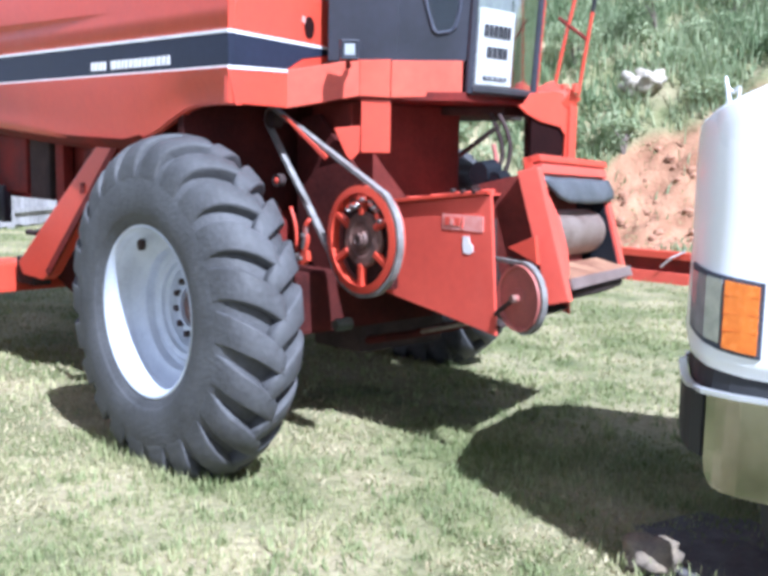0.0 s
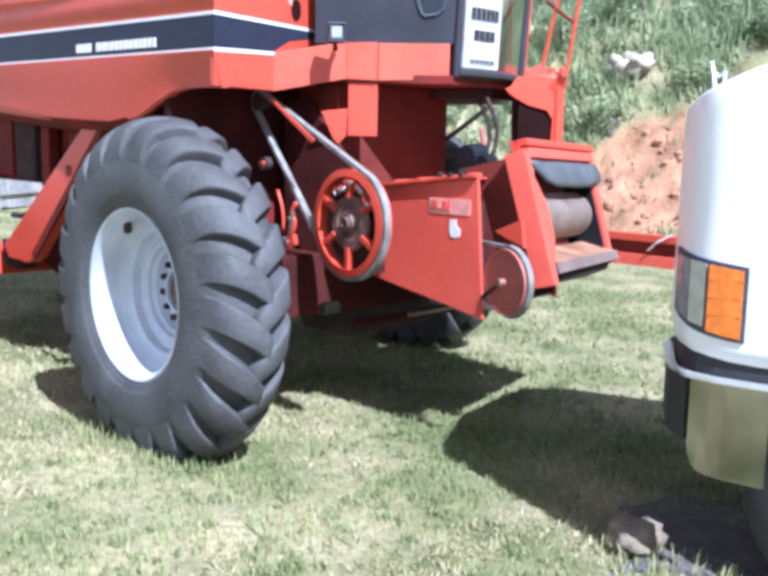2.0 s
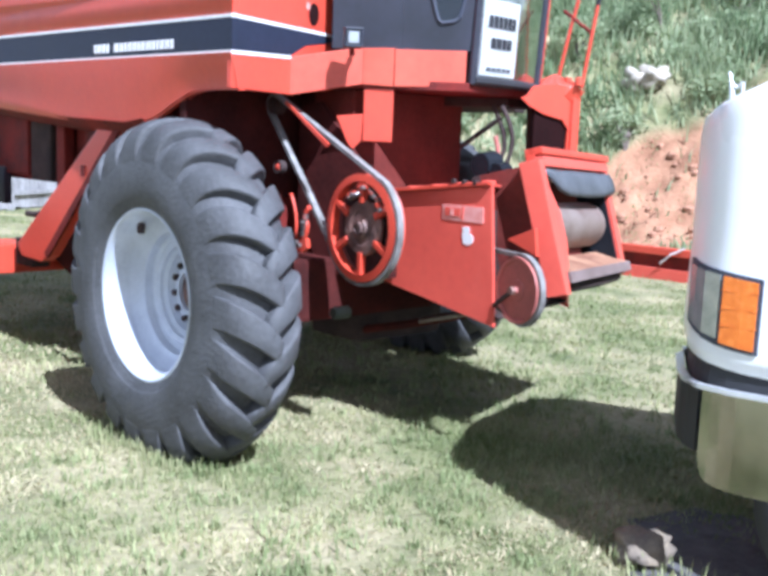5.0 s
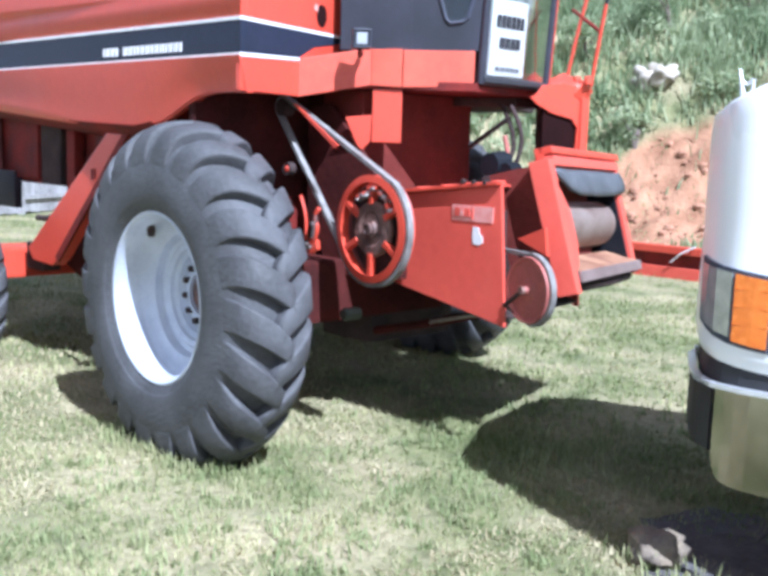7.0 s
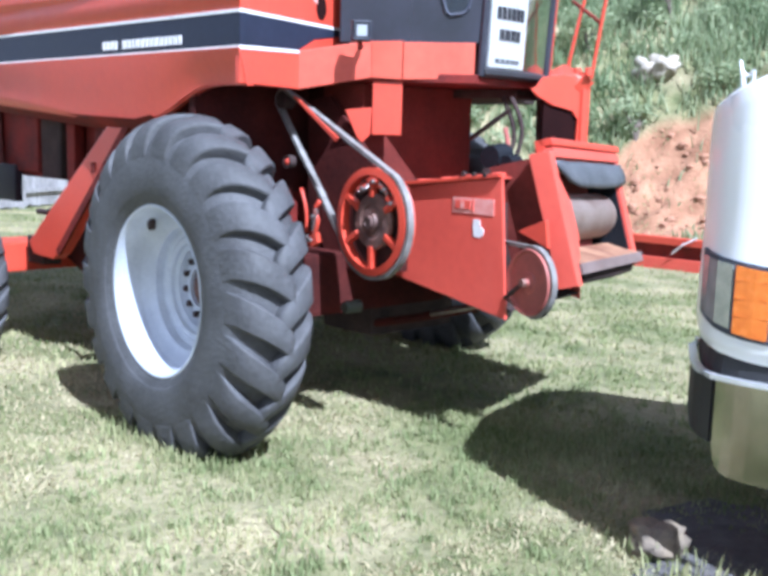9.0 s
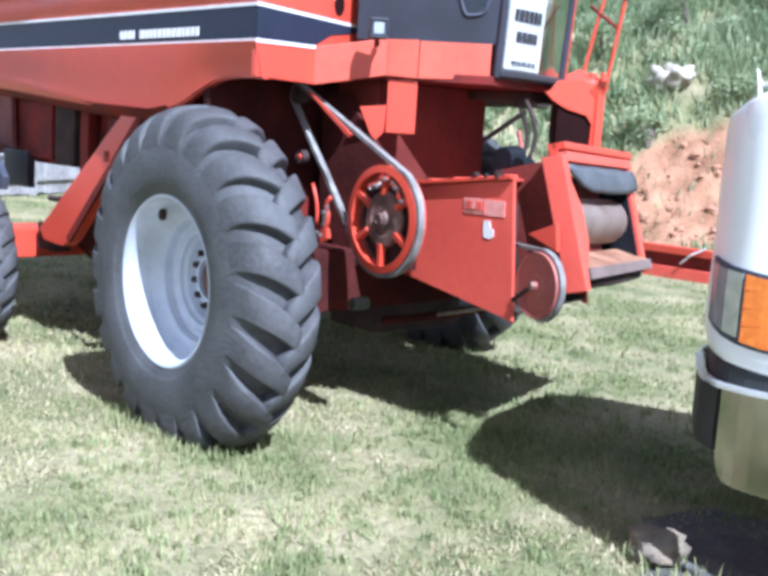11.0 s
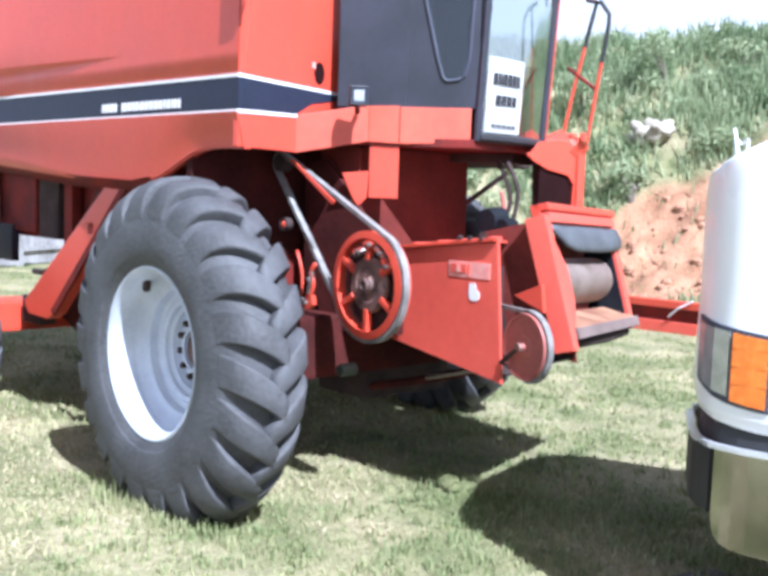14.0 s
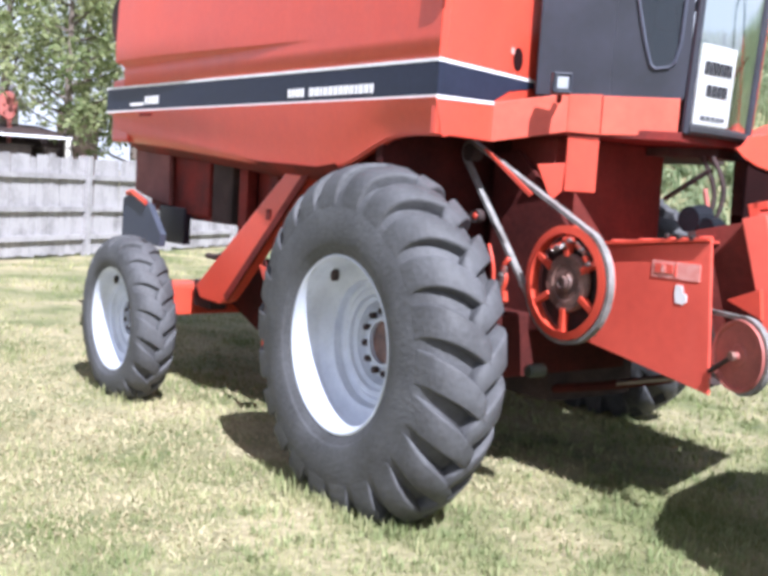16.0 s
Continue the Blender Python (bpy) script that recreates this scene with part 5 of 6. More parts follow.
bz = [2.812, 2.76, 2.70, 2.64, 2.58, 2.52, 2.47, 2.45]
part("lamp_bezel", skin_strip(bz, 0.918, 1.225, 0.014, 0.03, [-0.028, -0.022, -0.016, -0.009, -0.002, 0.005, 0.011, 0.013], [0.900, 0.904, 0.910, 0.920, 0.935, 0.955, 0.972, 0.978]), TRIM, truck, "grey lamp surround")
part("corner_lamp", skin_strip([2.797, 2.74, 2.665], 0.935, 1.205, 0.020, 0.02, [-0.022, -0.016, -0.008], [0.916, 0.920, 0.932]), AMBER, truck, "amber corner lamp")
part("headlight", skin_strip([2.650, 2.58, 2.52, 2.475], 0.945, 1.205, 0.018, 0.02, [-0.006, 0.0, 0.006, 0.010], [0.945, 0.958, 0.975, 0.990]), LENS, truck, "clear rectangular headlight")
for i in range(3):
    part("lamp_rib", skin_strip([2.80, 2.665], 1.0 + 0.07 * i, 1.004 + 0.07 * i, 0.023, 0.01), AMBER, truck)
# bumper: chrome wrap round the corner, inner face coloured black for its shade
part("bumper_end", skin_strip([2.93, 2.86, 2.76, 2.70, 2.665, 2.645, 2.632, 2.622], 0.345, 0.735, 0.03, 0.02, None, [0.345, 0.345, 0.347, 0.353, 0.366, 0.385, 0.412, 0.46]), CHROME, truck, "chrome bumper end")
# paler metal than the chrome end; the sky's gleam is in its colour
part("bumper_top_edge", skin_strip([2.95, 2.86, 2.72, 2.60, 2.50, 2.42, 2.36, 2.25, 2.15], 0.734, 0.752, 0.033, 0.035), POLISH, truck, "bright bumper top edge")
part("bumper_front", skin_strip([2.60, 2.53, 2.46, 2.40, 2.34, 2.24, 2.15], 0.47, 0.73, 0.018, 0.02), RUBBER_D, truck, "bumper face coloured black for its shade")
part("grille", extrude_poly([(2.09, TY + 0.90, 0.95), (2.00, TY + 1.32, 0.95), (2.00, TY + 1.32, 1.62), (2.09, TY + 0.90, 1.62)], (-0.03, -0.008, 0), 0.006), TRIM, truck, "dark grey grille")
emblem = part("hood_ornament", tube([(2.585, TY + 0.10, 1.87), (2.575, TY + 0.10, 1.93), (2.562, TY + 0.10, 1.985)], [0.012, 0.009, 0.005], 6), POLISH, truck, "small bright hood ornament")
part("ornament_wing", tube([(2.572, TY + 0.10, 1.945), (2.595, TY + 0.10, 1.925), (2.622, TY + 0.10, 1.945)], 0.007, 6), POLISH, emblem)
part("ornament_foot", tube([(2.622, TY + 0.10, 1.945), (2.620, TY + 0.10, 1.89)], 0.007, 6), POLISH, emblem)
cb = extrude_poly([(4.3, TY + 0.04, 0.8), (5.6, TY + 0.04, 0.8), (5.6, TY + 0.04, 2.75), (4.75, TY + 0.12, 2.75), (4.3, TY + 0.06, 1.95)], (0, 1.5, 0), 0.03)
part("truck_cab", swing(cb), TRUCKW, truck, "white cab")
part("truck_window", swing(extrude_poly([(4.55, TY + 0.03, 2.0), (5.4, TY + 0.03, 2.0), (5.4, TY + 0.03, 2.6), (4.85, TY + 0.03, 2.6)], (0, 0.03, 0))), GLASS_D, truck)
part("truck_frame", swing(boxb((2.5, TY + 0.45, 0.45), (8.6, TY + 1.15, 0.75), 0.02)), DARK, truck)
part("truck_bed", swing(boxb((5.75, TY, 0.95), (8.8, TY + 1.95, 1.25), 0.02)), RED_WORN, truck)
for x in (3.22, 7.6):
    for y in (TY + 0.02, TY + 1.32):
        tw = lathe([(0.04, 0.0), (0.03, 0.20), (0.015, 0.24), (0.0, 0.36), (0.03, 0.42), (0.06, 0.44), (0.20, 0.44), (0.25, 0.40), (0.25, 0.0)], (x, swung(x, y), 0.30), 40)
        part("truck_wheel", tw, RUBBER_D, truck, "black truck tyre", smooth=True)

truck.scale = (0.9235, 0.9235, 0.9235)
truck.location = (0.343, -0.2075, 0.129)

# ---- board fence behind the lawn ----
fence = tagged(thing("fence", "grey weathered board privacy fence along the lawn", "fence"), kind="")
FA, FB = Vector((-13.45, 3.3)), Vector((-14.5, 5.2))
FD = (FB - FA).normalized()
FNm = Vector((FD.y, -FD.x))
board_me = bpy.data.meshes.new("board")
bmb = bevel(add_box(B(), (-0.068, -0.011, 0.04), (0.068, 0.011, 1.76)), 0.004, 1)
bmb.to_mesh(board_me)
bmb.free()
board_me.materials.append(WOOD)
ang = math.atan2(FD.y, FD.x)
S0, S1 = -9.0, 13.0
nb = int((S1 - S0) / 0.145)
for i in range(nb):
    s = S0 + 0.145 * i
    p = FA + FD * s
    o = new("board", board_me)
    o.parent = fence
    o.location = (p.x + FNm.x * 0.03, p.y + FNm.y * 0.03, random.uniform(-0.02, 0.02))
    o.rotation_euler = (random.uniform(-0.008, 0.008), random.uniform(-0.006, 0.006), ang + random.uniform(-0.02, 0.02))
    o.scale = (1, 1, random.uniform(0.985, 1.015))
def rail_piece(z, s0, s1):
    a, b = FA + FD * s0, FA + FD * s1
    bm = B()
    add_box(bm, (0, -0.035, -0.045), ((b - a).length, 0.035, 0.045), Matrix.Translation((a.x + FNm.x * 0.07, a.y + FNm.y * 0.07, z)) @ Matrix.Rotation(ang, 4, "Z"))
    part("rail", bm, WOOD, fence)


s = S0 - 0.2
while s < S1:
    for z in (0.35, 0.85, 1.42):
        rail_piece(z, s, s + 2.42)
    p = FA + FD * s
    part("post", add_box(B(), (-0.055, -0.055, 0), (0.055, 0.055, 1.80), Matrix.Translation((p.x + FNm.x * 0.09, p.y + FNm.y * 0.09, 0)) @ Matrix.Rotation(ang, 4, "Z")), WOOD, fence)
    s += 2.44


# ---- plants ----
def blades(name, spots, material, label, category, width, lean=0.35, segs=2):
    """Grass blades as narrow bent strips. spots: (x, y, z, height, heading)."""
    verts, faces = [], []
    for x, y, z, h, a in spots:
        w = width * random.uniform(0.7, 1.3)
        cx, cy = math.cos(a) * w, math.sin(a) * w
        l = lean * h * random.uniform(0.2, 1.4)
        b = a + random.uniform(0.6, 2.4)
        lx, ly = math.cos(b) * l, math.sin(b) * l
        k = len(verts)
        if segs == 1:
            verts += [(x - cx, y - cy, z), (x + cx, y + cy, z), (x + lx, y + ly, z + h)]
            faces.append((k, k + 1, k + 2))
        else:
            verts += [(x - cx, y - cy, z), (x + cx, y + cy, z), (x + cx * 0.8 + lx * 0.35, y + cy * 0.8 + ly * 0.35, z + h * 0.6), (x - cx * 0.8 + lx * 0.35, y - cy * 0.8 + ly * 0.35, z + h * 0.6), (x + lx, y + ly, z + h)]
            faces += [(k, k + 1, k + 2, k + 3), (k + 3, k + 2, k + 4)]
    me = bpy.data.meshes.new(name)
    me.from_pydata(verts, [], faces)
    me.materials.append(material)
    return tagged(new(name, me), label, category, kind="stuff")


def bare_soil(x, y):
    """Below 1 inside the worn patch beside the truck."""
    return ((x - 2.66) / 0.42) ** 2 + ((y - 1.22) / 0.55) ** 2 + 0.5 * noise.noise((x * 4, y * 4, 2))


def patchy(x, y):
    """Below 0 where the lawn is green and thick, above where it is dry and thin."""
    return noise.noise((x * 0.55, y * 0.55, 12)) + 0.7 * noise.noise((x * 1.7, y * 1.7, 15)) + 0.35 * noise.noise((x * 5.0, y * 5.0, 18)) + min(max(0.17 * (0.6 - 0.69 * x - 0.72 * y), -0.35), 0.35)


# blades strewn in rings round the camera's standpoint, thickest in its view
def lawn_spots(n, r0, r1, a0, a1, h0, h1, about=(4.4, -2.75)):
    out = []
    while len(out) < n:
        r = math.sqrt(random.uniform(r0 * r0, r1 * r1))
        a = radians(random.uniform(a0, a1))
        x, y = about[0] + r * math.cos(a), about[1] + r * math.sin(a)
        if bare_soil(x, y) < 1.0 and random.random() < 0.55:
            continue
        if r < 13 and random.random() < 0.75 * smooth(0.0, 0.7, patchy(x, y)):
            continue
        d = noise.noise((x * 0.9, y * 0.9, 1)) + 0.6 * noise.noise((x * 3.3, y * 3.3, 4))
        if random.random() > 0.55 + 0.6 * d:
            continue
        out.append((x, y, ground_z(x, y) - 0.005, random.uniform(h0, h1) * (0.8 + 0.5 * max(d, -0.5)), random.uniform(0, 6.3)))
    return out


TUFT = leafmat("green_tuft_blades", (0.16, 0.20, 0.080), (0.36, 0.38, 0.19), 1.2, 0.22)
STRAW = leafmat("dry_straw_blades", (0.335, 0.28, 0.158), (0.50, 0.44, 0.285), 1.2, 0.12, 0.24)


# thatch and tufts fill a wedge opening from the camera's standpoint
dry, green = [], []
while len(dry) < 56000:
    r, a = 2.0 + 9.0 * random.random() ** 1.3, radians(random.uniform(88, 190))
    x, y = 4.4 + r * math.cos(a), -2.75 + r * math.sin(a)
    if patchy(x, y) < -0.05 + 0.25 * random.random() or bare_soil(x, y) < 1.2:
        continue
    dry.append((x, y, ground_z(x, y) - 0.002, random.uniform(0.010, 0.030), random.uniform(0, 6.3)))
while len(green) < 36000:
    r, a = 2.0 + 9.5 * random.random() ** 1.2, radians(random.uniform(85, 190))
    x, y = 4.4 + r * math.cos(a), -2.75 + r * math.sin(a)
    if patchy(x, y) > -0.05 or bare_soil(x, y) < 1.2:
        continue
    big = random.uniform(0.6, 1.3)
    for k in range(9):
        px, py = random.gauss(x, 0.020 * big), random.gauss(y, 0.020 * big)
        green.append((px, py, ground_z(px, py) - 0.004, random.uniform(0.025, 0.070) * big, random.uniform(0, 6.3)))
blades("dry_grass", dry, STRAW, "dry straw-coloured thatch in worn patches of the lawn", "grass", 0.0050, lean=1.6)
blades("grass_tufts", green, TUFT, "small thick green tufts in the lawn", "grass", 0.0040, lean=0.55)
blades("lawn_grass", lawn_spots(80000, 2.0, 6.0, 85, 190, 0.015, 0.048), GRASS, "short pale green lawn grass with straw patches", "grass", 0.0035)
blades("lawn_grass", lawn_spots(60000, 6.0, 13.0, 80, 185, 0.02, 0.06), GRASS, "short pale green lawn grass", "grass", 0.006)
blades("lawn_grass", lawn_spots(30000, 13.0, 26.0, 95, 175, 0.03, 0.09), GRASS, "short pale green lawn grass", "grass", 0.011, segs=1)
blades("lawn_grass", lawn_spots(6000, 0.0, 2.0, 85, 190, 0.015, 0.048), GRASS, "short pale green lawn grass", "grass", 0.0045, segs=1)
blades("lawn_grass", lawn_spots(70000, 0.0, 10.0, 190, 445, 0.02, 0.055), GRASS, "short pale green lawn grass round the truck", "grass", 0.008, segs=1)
# taller tufts round the tyres
tuft = []
for cx, cy, n in ((0.1, -0.02, 300), (-0.3, -0.03, 140), (0.35, 0.1, 160), (-2.77, -0.06, 160), (2.8, 0.75, 200)):
    for i in range(n):
        x, y = random.gauss(cx, 0.28), random.gauss(cy, 0.07)
        tuft.append((x, y, 0, random.uniform(0.03, 0.10), random.uniform(0, 6.3)))
blades("tall_grass", tuft, GRASS, "taller unmown grass round the tyres", "grass", 0.004)

# worn bare soil beside the truck
sv, sf = [], []
for j in range(9):
    for i in range(28):
        a = 6.2832 * i / 28
        r = j / 8 * (1 + 0.7 * noise.noise((math.cos(a) * 2.6, math.sin(a) * 2.6, 8)))
        x, y = 2.66 + 0.46 * r * math.cos(a), 1.22 + 0.60 * r * math.sin(a)
        sv.append((x, y, ground_z(x, y) + 0.014 * (1 - (j / 8) ** 2) - (0.006 if j == 8 else 0) + 0.006 * noise.noise((x * 14, y * 14, 1))))
for j in range(8):
    for i in range(28):
        k = (i + 1) % 28
        sf.append((j * 28 + i, j * 28 + k, (j + 1) * 28 + k, (j + 1) * 28 + i))
me = bpy.data.meshes.new("bare_soil")
me.from_pydata(sv, [], sf)
me.materials.append(SOIL)
tagged(new("bare_soil", me), "worn bare grey soil beside the truck", "soil", kind="stuff")

# weeds on the bank
weeds = []
while len(weeds) < 42000:
    u, v = random.uniform(-7, 20), random.uniform(11.5, 23.5)
    p = TB * u + NB * v
    if clay_amount(p.x, p.y) > 0.35 and random.random() < 0.97:
        continue
    f = bank_foot(u)
    if v < f - 0.6:
        continue
    d = noise.noise((p.x * 0.6, p.y * 0.6, 9)) + 0.5 * noise.noise((p.x * 1.9, p.y * 1.9, 2))
    if random.random() > 0.5 + 0.8 * d:
        continue
    z = ground_z(p.x, p.y)
    hh = 0.15 + 0.30 * smooth(f, f + 4.5, v) + 0.22 * max(d, 0)
    weeds.append((p.x, p.y, z, hh * random.uniform(0.5, 1.3), random.uniform(0, 6.3)))
blades("weeds", weeds, WEEDS, "tall green weeds and grass on the bank", "weeds", 0.022, lean=0.5)


def leaf_cloud(bm_lists, centre, rad, n, size):
    """Small leaves scattered in an uneven clump."""
    verts, faces = bm_lists
    c = Vector(centre)
    for i in range(n):
        d = Vector((random.gauss(0, 1), random.gauss(0, 1), random.gauss(0, 1))).normalized()
        r = rad * (0.35 + 0.65 * random.random() ** 0.5) * (0.8 + 0.5 * noise.noise(d * 1.7 + c))
        p = c + Vector((d.x * r, d.y * r, d.z * r * 0.85))
        a = Vector((random.gauss(0, 1), random.gauss(0, 1), random.gauss(0, 0.7))).normalized()
        b = a.cross(Vector((random.gauss(0, 1), random.gauss(0, 1), random.gauss(0, 1)))).normalized()
        s = size * random.uniform(0.6, 1.4)
        k = len(verts)
        verts += [tuple(p - a * s), tuple(p + b * s * 0.45), tuple(p + a * s), tuple(p - b * s * 0.45)]
        faces.append((k, k + 1, k + 2, k + 3))


def mesh_part(name, verts, faces, material, parent, label=""):
    me = bpy.data.meshes.new(name)
    me.from_pydata(verts, [], faces)
    me.materials.append(material)
    o = new(name, me)
    o.parent = parent
    o.location = -Vector(parent.location)
    if label:
        o["label"] = label
    return o


def shrub(x, y, h, n, name="shrub", label="leafy green shrub growing on the bank"):
    z = ground_z(x, y)
    t = thing(name, label, "shrub", (x, y, z), group="shrubs on the bank")
    st = B()
    L = ([], [])
    for k in range(5):
        a = random.uniform(0, 6.3)
        tip = Vector((x + math.cos(a) * h * 0.35, y + math.sin(a) * h * 0.35, z + h * random.uniform(0.5, 0.85)))
        add_tube(st, [(x, y, z - 0.05), (x + (tip.x - x) * 0.3, y + (tip.y - y) * 0.3, z + h * 0.4), tip], [0.025, 0.018, 0.008], 5)
        leaf_cloud(L, tip, h * 0.38, n // 5, 0.055)
    part("stem", st, BARK, t)
    mesh_part("crown", L[0], L[1], WEEDS, t)


# leafy clumps among the weeds
wv, wf = [], []
count = 0
while count < 520:
    u, v = random.uniform(-6, 16), random.uniform(12.2, 20.5)
    p = TB * u + NB * v
    if v < bank_foot(u) + 0.1 or clay_amount(p.x, p.y) > 0.3:
        continue
    hh = random.uniform(0.12, 0.42)
    leaf_cloud((wv, wf), (p.x, p.y, ground_z(p.x, p.y) + hh * 0.7), hh, int(60 + 160 * hh), 0.05)
    count += 1
me = bpy.data.meshes.new("weed_clumps")
me.from_pydata(wv, [], wf)
me.materials.append(WEEDS)
tagged(new("weed_clumps", me), "low leafy weeds covering the bank", "weeds", kind="stuff")

for u, v, h, n in ((1.5, 17.5, 1.0, 500), (3.2, 18.0, 1.2, 600), (4.8, 18.4, 0.9, 450), (6.4, 17.9, 1.5, 800), (7.8, 18.6, 1.7, 900), (9.5, 18.2, 1.4, 700), (5.6, 16.3, 0.8, 400), (8.2, 16.0, 1.1, 600), (2.6, 15.6, 0.8, 420), (0.6, 14.2, 0.9, 420), (-0.8, 16.5, 1.0, 420), (1.0, 13.2, 0.7, 320), (11.5, 18.0, 1.6, 700)):
    p = TB * u + NB * v
    shrub(p.x, p.y, h, n)


def tree(x, y, h, spread, n, lean=(0, 0), low=0.22):
    z = ground_z(x, y)
    t = thing("tree", "slender leafy tree with light green leaves behind the fence", "tree", (x, y, z), group="trees behind the fence")
    tr = B()
    top = Vector((x + lean[0], y + lean[1], z + h))
    mid = Vector((x, y, z)).lerp(top, 0.5) + Vector((0.1, -0.1, 0))
    add_tube(tr, [(x, y, z - 0.1), mid.lerp(Vector((x, y, z)), 0.5), mid, top], [0.13, 0.10, 0.07, 0.02], 8)
    L = ([], [])
    for k in range(26):
        f = low + (0.98 - low) * k / 25
        o = Vector((x, y, z)).lerp(top, f)
        a = k * 2.4 + random.uniform(-0.4, 0.4)
        l = spread * (1.15 - 0.6 * f) * random.uniform(0.6, 1.1)
        tip = o + Vector((math.cos(a) * l, math.sin(a) * l, l * 0.45))
        add_tube(tr, [o, o.lerp(tip, 0.5) + Vector((0, 0, -0.05)), tip], [0.035, 0.022, 0.008], 5)
        leaf_cloud(L, tip, spread * 0.42, n // 40, 0.075)
        leaf_cloud(L, o.lerp(tip, 0.6), spread * 0.32, n // 60, 0.07)
    part("trunk", tr, BARK, t)
    mesh_part("crown", L[0], L[1], LEAVES, t)


tree(-15.9, 4.3, 6.5, 1.4, 5200, low=0.34)
tree(-17.5, 3.4, 7.5, 1.9, 5200, (0.4, 0.2), 0.42)
tree(-16.4, 5.9, 6.0, 1.5, 4200)
tree(-19.5, 6.0, 8.0, 2.1, 4200)
tree(-21.0, 1.5, 8.5, 2.2, 4200, low=0.36)
tree(-18.0, 0.2, 7.5, 1.9, 3600, low=0.36)
tree(-20.0, 9.5, 8.0, 2.0, 3000)

# shed roof and old machinery behind the fence
shed = thing("shed", "cream sided shed with a pale metal roof edge behind the fence", "shed")
part("wall", boxb((-24.2, 1.6, 0), (-21.5, 5.0, 2.9), 0.02), CREAM, shed)
part("roof", extrude_poly([(-24.5, 1.4, 2.88), (-21.2, 1.4, 2.88), (-22.9, 1.4, 3.7)], (0, 3.8, 0), 0.02), STEEL, shed, "dull metal roof")
lean = thing("lean_to", "low lean-to with grey roof and white fascia behind the fence", "shelter")
part("roof", extrude_poly([(-15.22, 1.0, 2.13), (-15.22, 4.06, 2.15), (-16.6, 3.80, 2.34), (-16.6, 1.0, 2.32)], (0, 0, 0.03), 0.006), DARK, lean, "dark weathered sheet roof")
part("fascia", extrude_poly([(-15.20, 1.0, 2.075), (-15.20, 4.09, 2.100), (-15.20, 4.09, 2.150), (-15.20, 1.0, 2.125)], (-0.03, 0, 0), 0.004), WHITE, lean, "white painted fascia board")
for yy in (1.2, 2.55, 3.98):
    part("post", boxb((-15.30, yy, 0), (-15.22, yy + 0.09, 2.10), 0.006), CREAM, lean, "cream painted post")
part("back_wall", boxb((-16.62, 1.0, 0), (-16.56, 4.6, 2.20), 0.006), DARK, lean)
for y0, y1, h in ((2.75, 3.42, 1.93), (3.66, 3.92, 1.90)):
    crate = thing("crate", "dark stained wooden crate standing under the lean-to", "crate", (-15.75, y0, 0), group="crates under the lean-to")
    part("body", boxb((-16.1, y0, 0), (-15.5, y1, h), 0.05), BARK, crate)
    part("lid", boxb((-16.13, y0 - 0.03, h + 0.001), (-15.47, y1 + 0.03, h + 0.03), 0.008), BARK, crate)
house = thing("outbuilding", "small pink rendered outbuilding behind the trees", "building")
part("wall", boxb((-18.6, 4.95, 0), (-17.5, 5.5, 2.80), 0.01), PINKWALL, house)
part("roof", extrude_poly([(-17.42, 4.88, 2.80), (-17.42, 5.57, 2.80), (-17.42, 5.22, 2.98)], (-1.26, 0, 0), 0.008), DARK, house, "dark gabled roof")
wl_ = thing("machine_wheel", "faded red disc wheel of old machinery behind the fence", "wheel")
part("disc", extrude_poly([(-15.9, 3.05 + 0.18 * math.cos(a), 2.68 + 0.27 * math.sin(a)) for a in [2 * math.pi * i / 28 for i in range(28)]], (0.08, 0, 0), 0.02), PULLEYM, wl_)
part("axle_stand", boxb((-15.95, 3.07, 0), (-15.85, 3.13, 2.55), 0.006), PULLEYM, wl_)

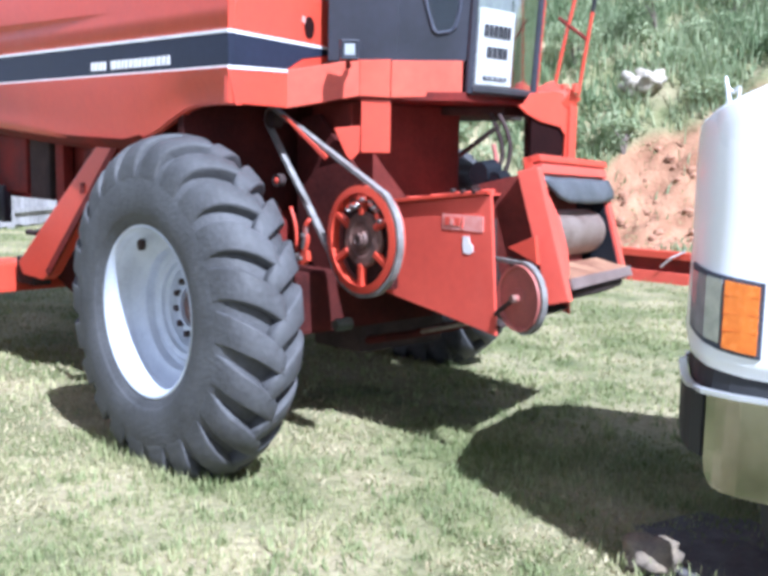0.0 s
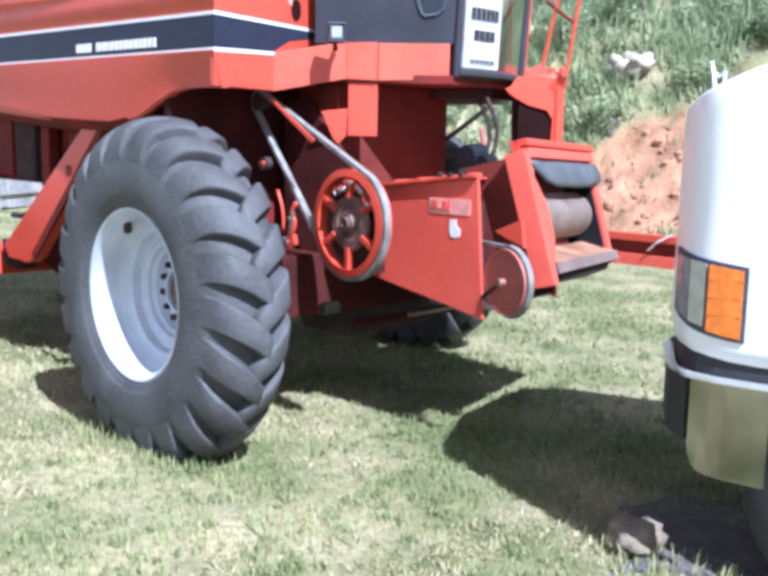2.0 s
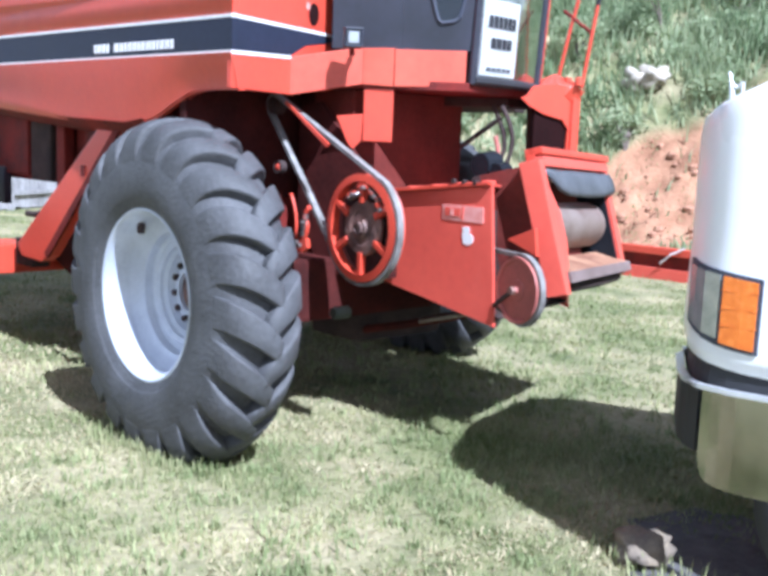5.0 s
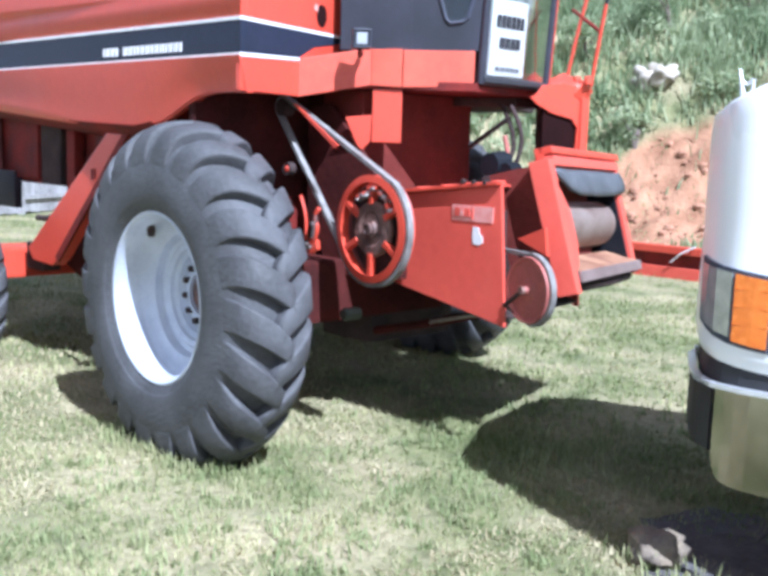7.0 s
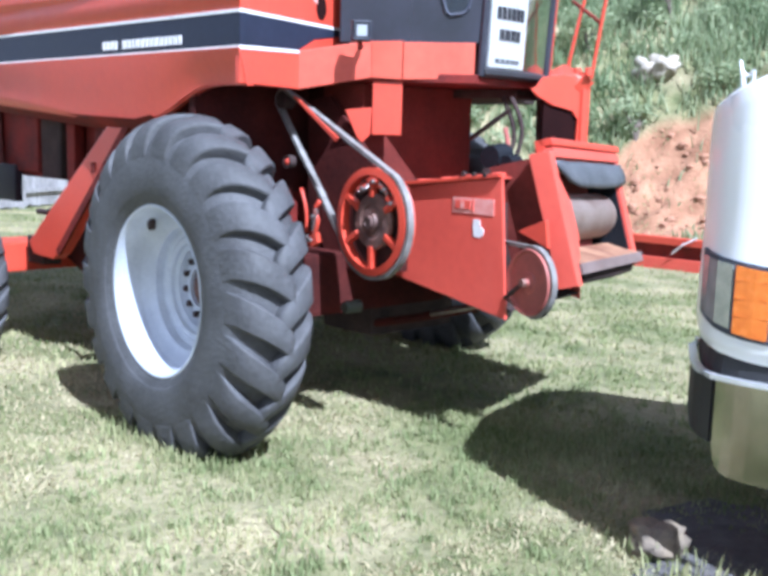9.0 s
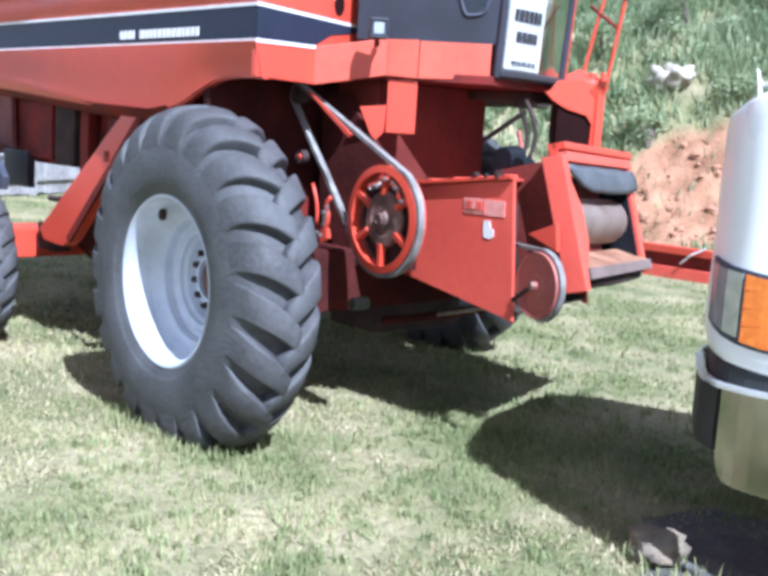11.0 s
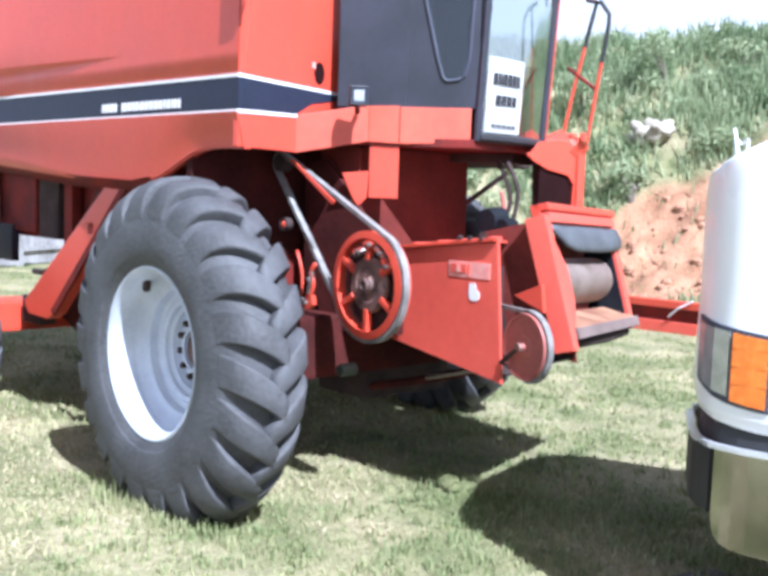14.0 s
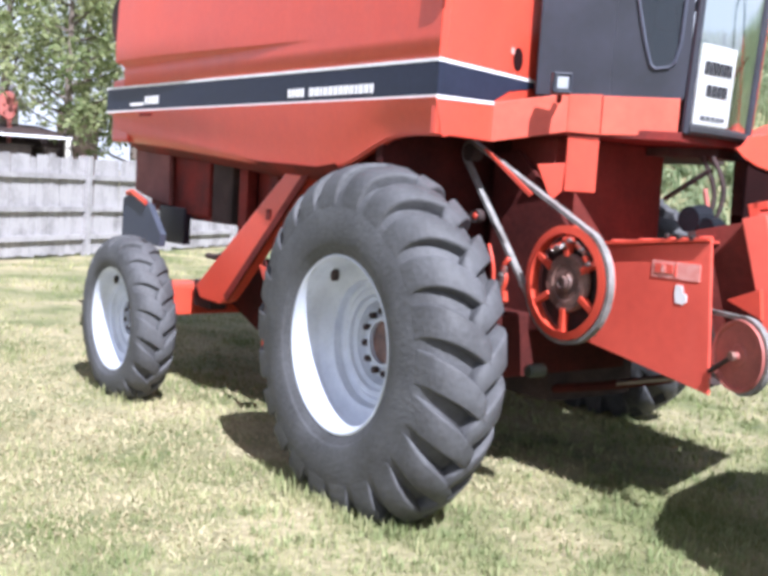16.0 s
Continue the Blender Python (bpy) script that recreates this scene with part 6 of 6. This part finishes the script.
# pale rock in the weeds, small stones
def rock(x, y, r, name="rock", label="pale grey rock lying in the weeds", sq=0.7):
    bm = B()
    bmesh.ops.create_icosphere(bm, subdivisions=3, radius=r)
    for v in bm.verts:
        n_ = 0.05 * noise.noise(v.co * (7.0 / r)) + noise.noise(v.co * (1.6 / r) + Vector((x, y, 0))) * 0.42 + noise.noise(v.co * (3.1 / r)) * 0.30 - abs(noise.noise(v.co * (2.3 / r) + Vector((4, 1, 7)))) * 0.35
        v.co *= 1 + n_
        v.co.z *= sq
        v.co += Vector((x, y, ground_z(x, y) + r * sq * 0.55))
    return tagged(part(name, bm, ROCKM, None, "", smooth=True), label, "rock")


rock(-6.80, 15.54, 0.32, sq=0.85)
rock(-6.50, 15.66, 0.36, sq=0.72)
rock(2.47, 0.84, 0.13, "stone", "earthy stone in the grass near the truck", 0.65).data.materials[0] = STONEM

# clods of red soil on the scar
cv, cf = [], []
n_clod = 0
while n_clod < 150:
    u, v = random.uniform(-3.2, 3.2), random.uniform(-2.2, 2.4)
    p = CLAY_C + TB * u + NB * v
    if clay_amount(p.x, p.y) < 0.6:
        continue
    r = 0.03 + 0.10 * random.random() ** 3
    z = ground_z(p.x, p.y) + clay_relief(p.x, p.y)
    k = len(cv)
    ring = 7
    for j, (zz, rr) in enumerate(((-0.4, 0.9), (0.25, 1.0), (0.7, 0.55))):
        for i in range(ring):
            a = 6.283 * i / ring + j
            q = rr * r * random.uniform(0.75, 1.2)
            cv.append((p.x + q * math.cos(a), p.y + q * math.sin(a), z + zz * r * random.uniform(0.7, 1.2)))
    for j in range(2):
        for i in range(ring):
            cf.append((k + j * ring + i, k + j * ring + (i + 1) % ring, k + (j + 1) * ring + (i + 1) % ring, k + (j + 1) * ring + i))
    cf.append(tuple(k + 2 * ring + i for i in range(ring)))
    n_clod += 1
me = bpy.data.meshes.new("soil_clods")
me.from_pydata(cv, [], cf)
me.materials.append(mat("red_clay", (0.42, 0.23, 0.145), 0.95, scale=3, bump=0.5, bscale=20, col2=(0.28, 0.14, 0.085)))
tagged(new("soil_clods", me), "lumps of bare red soil on the bank", "soil", kind="stuff")
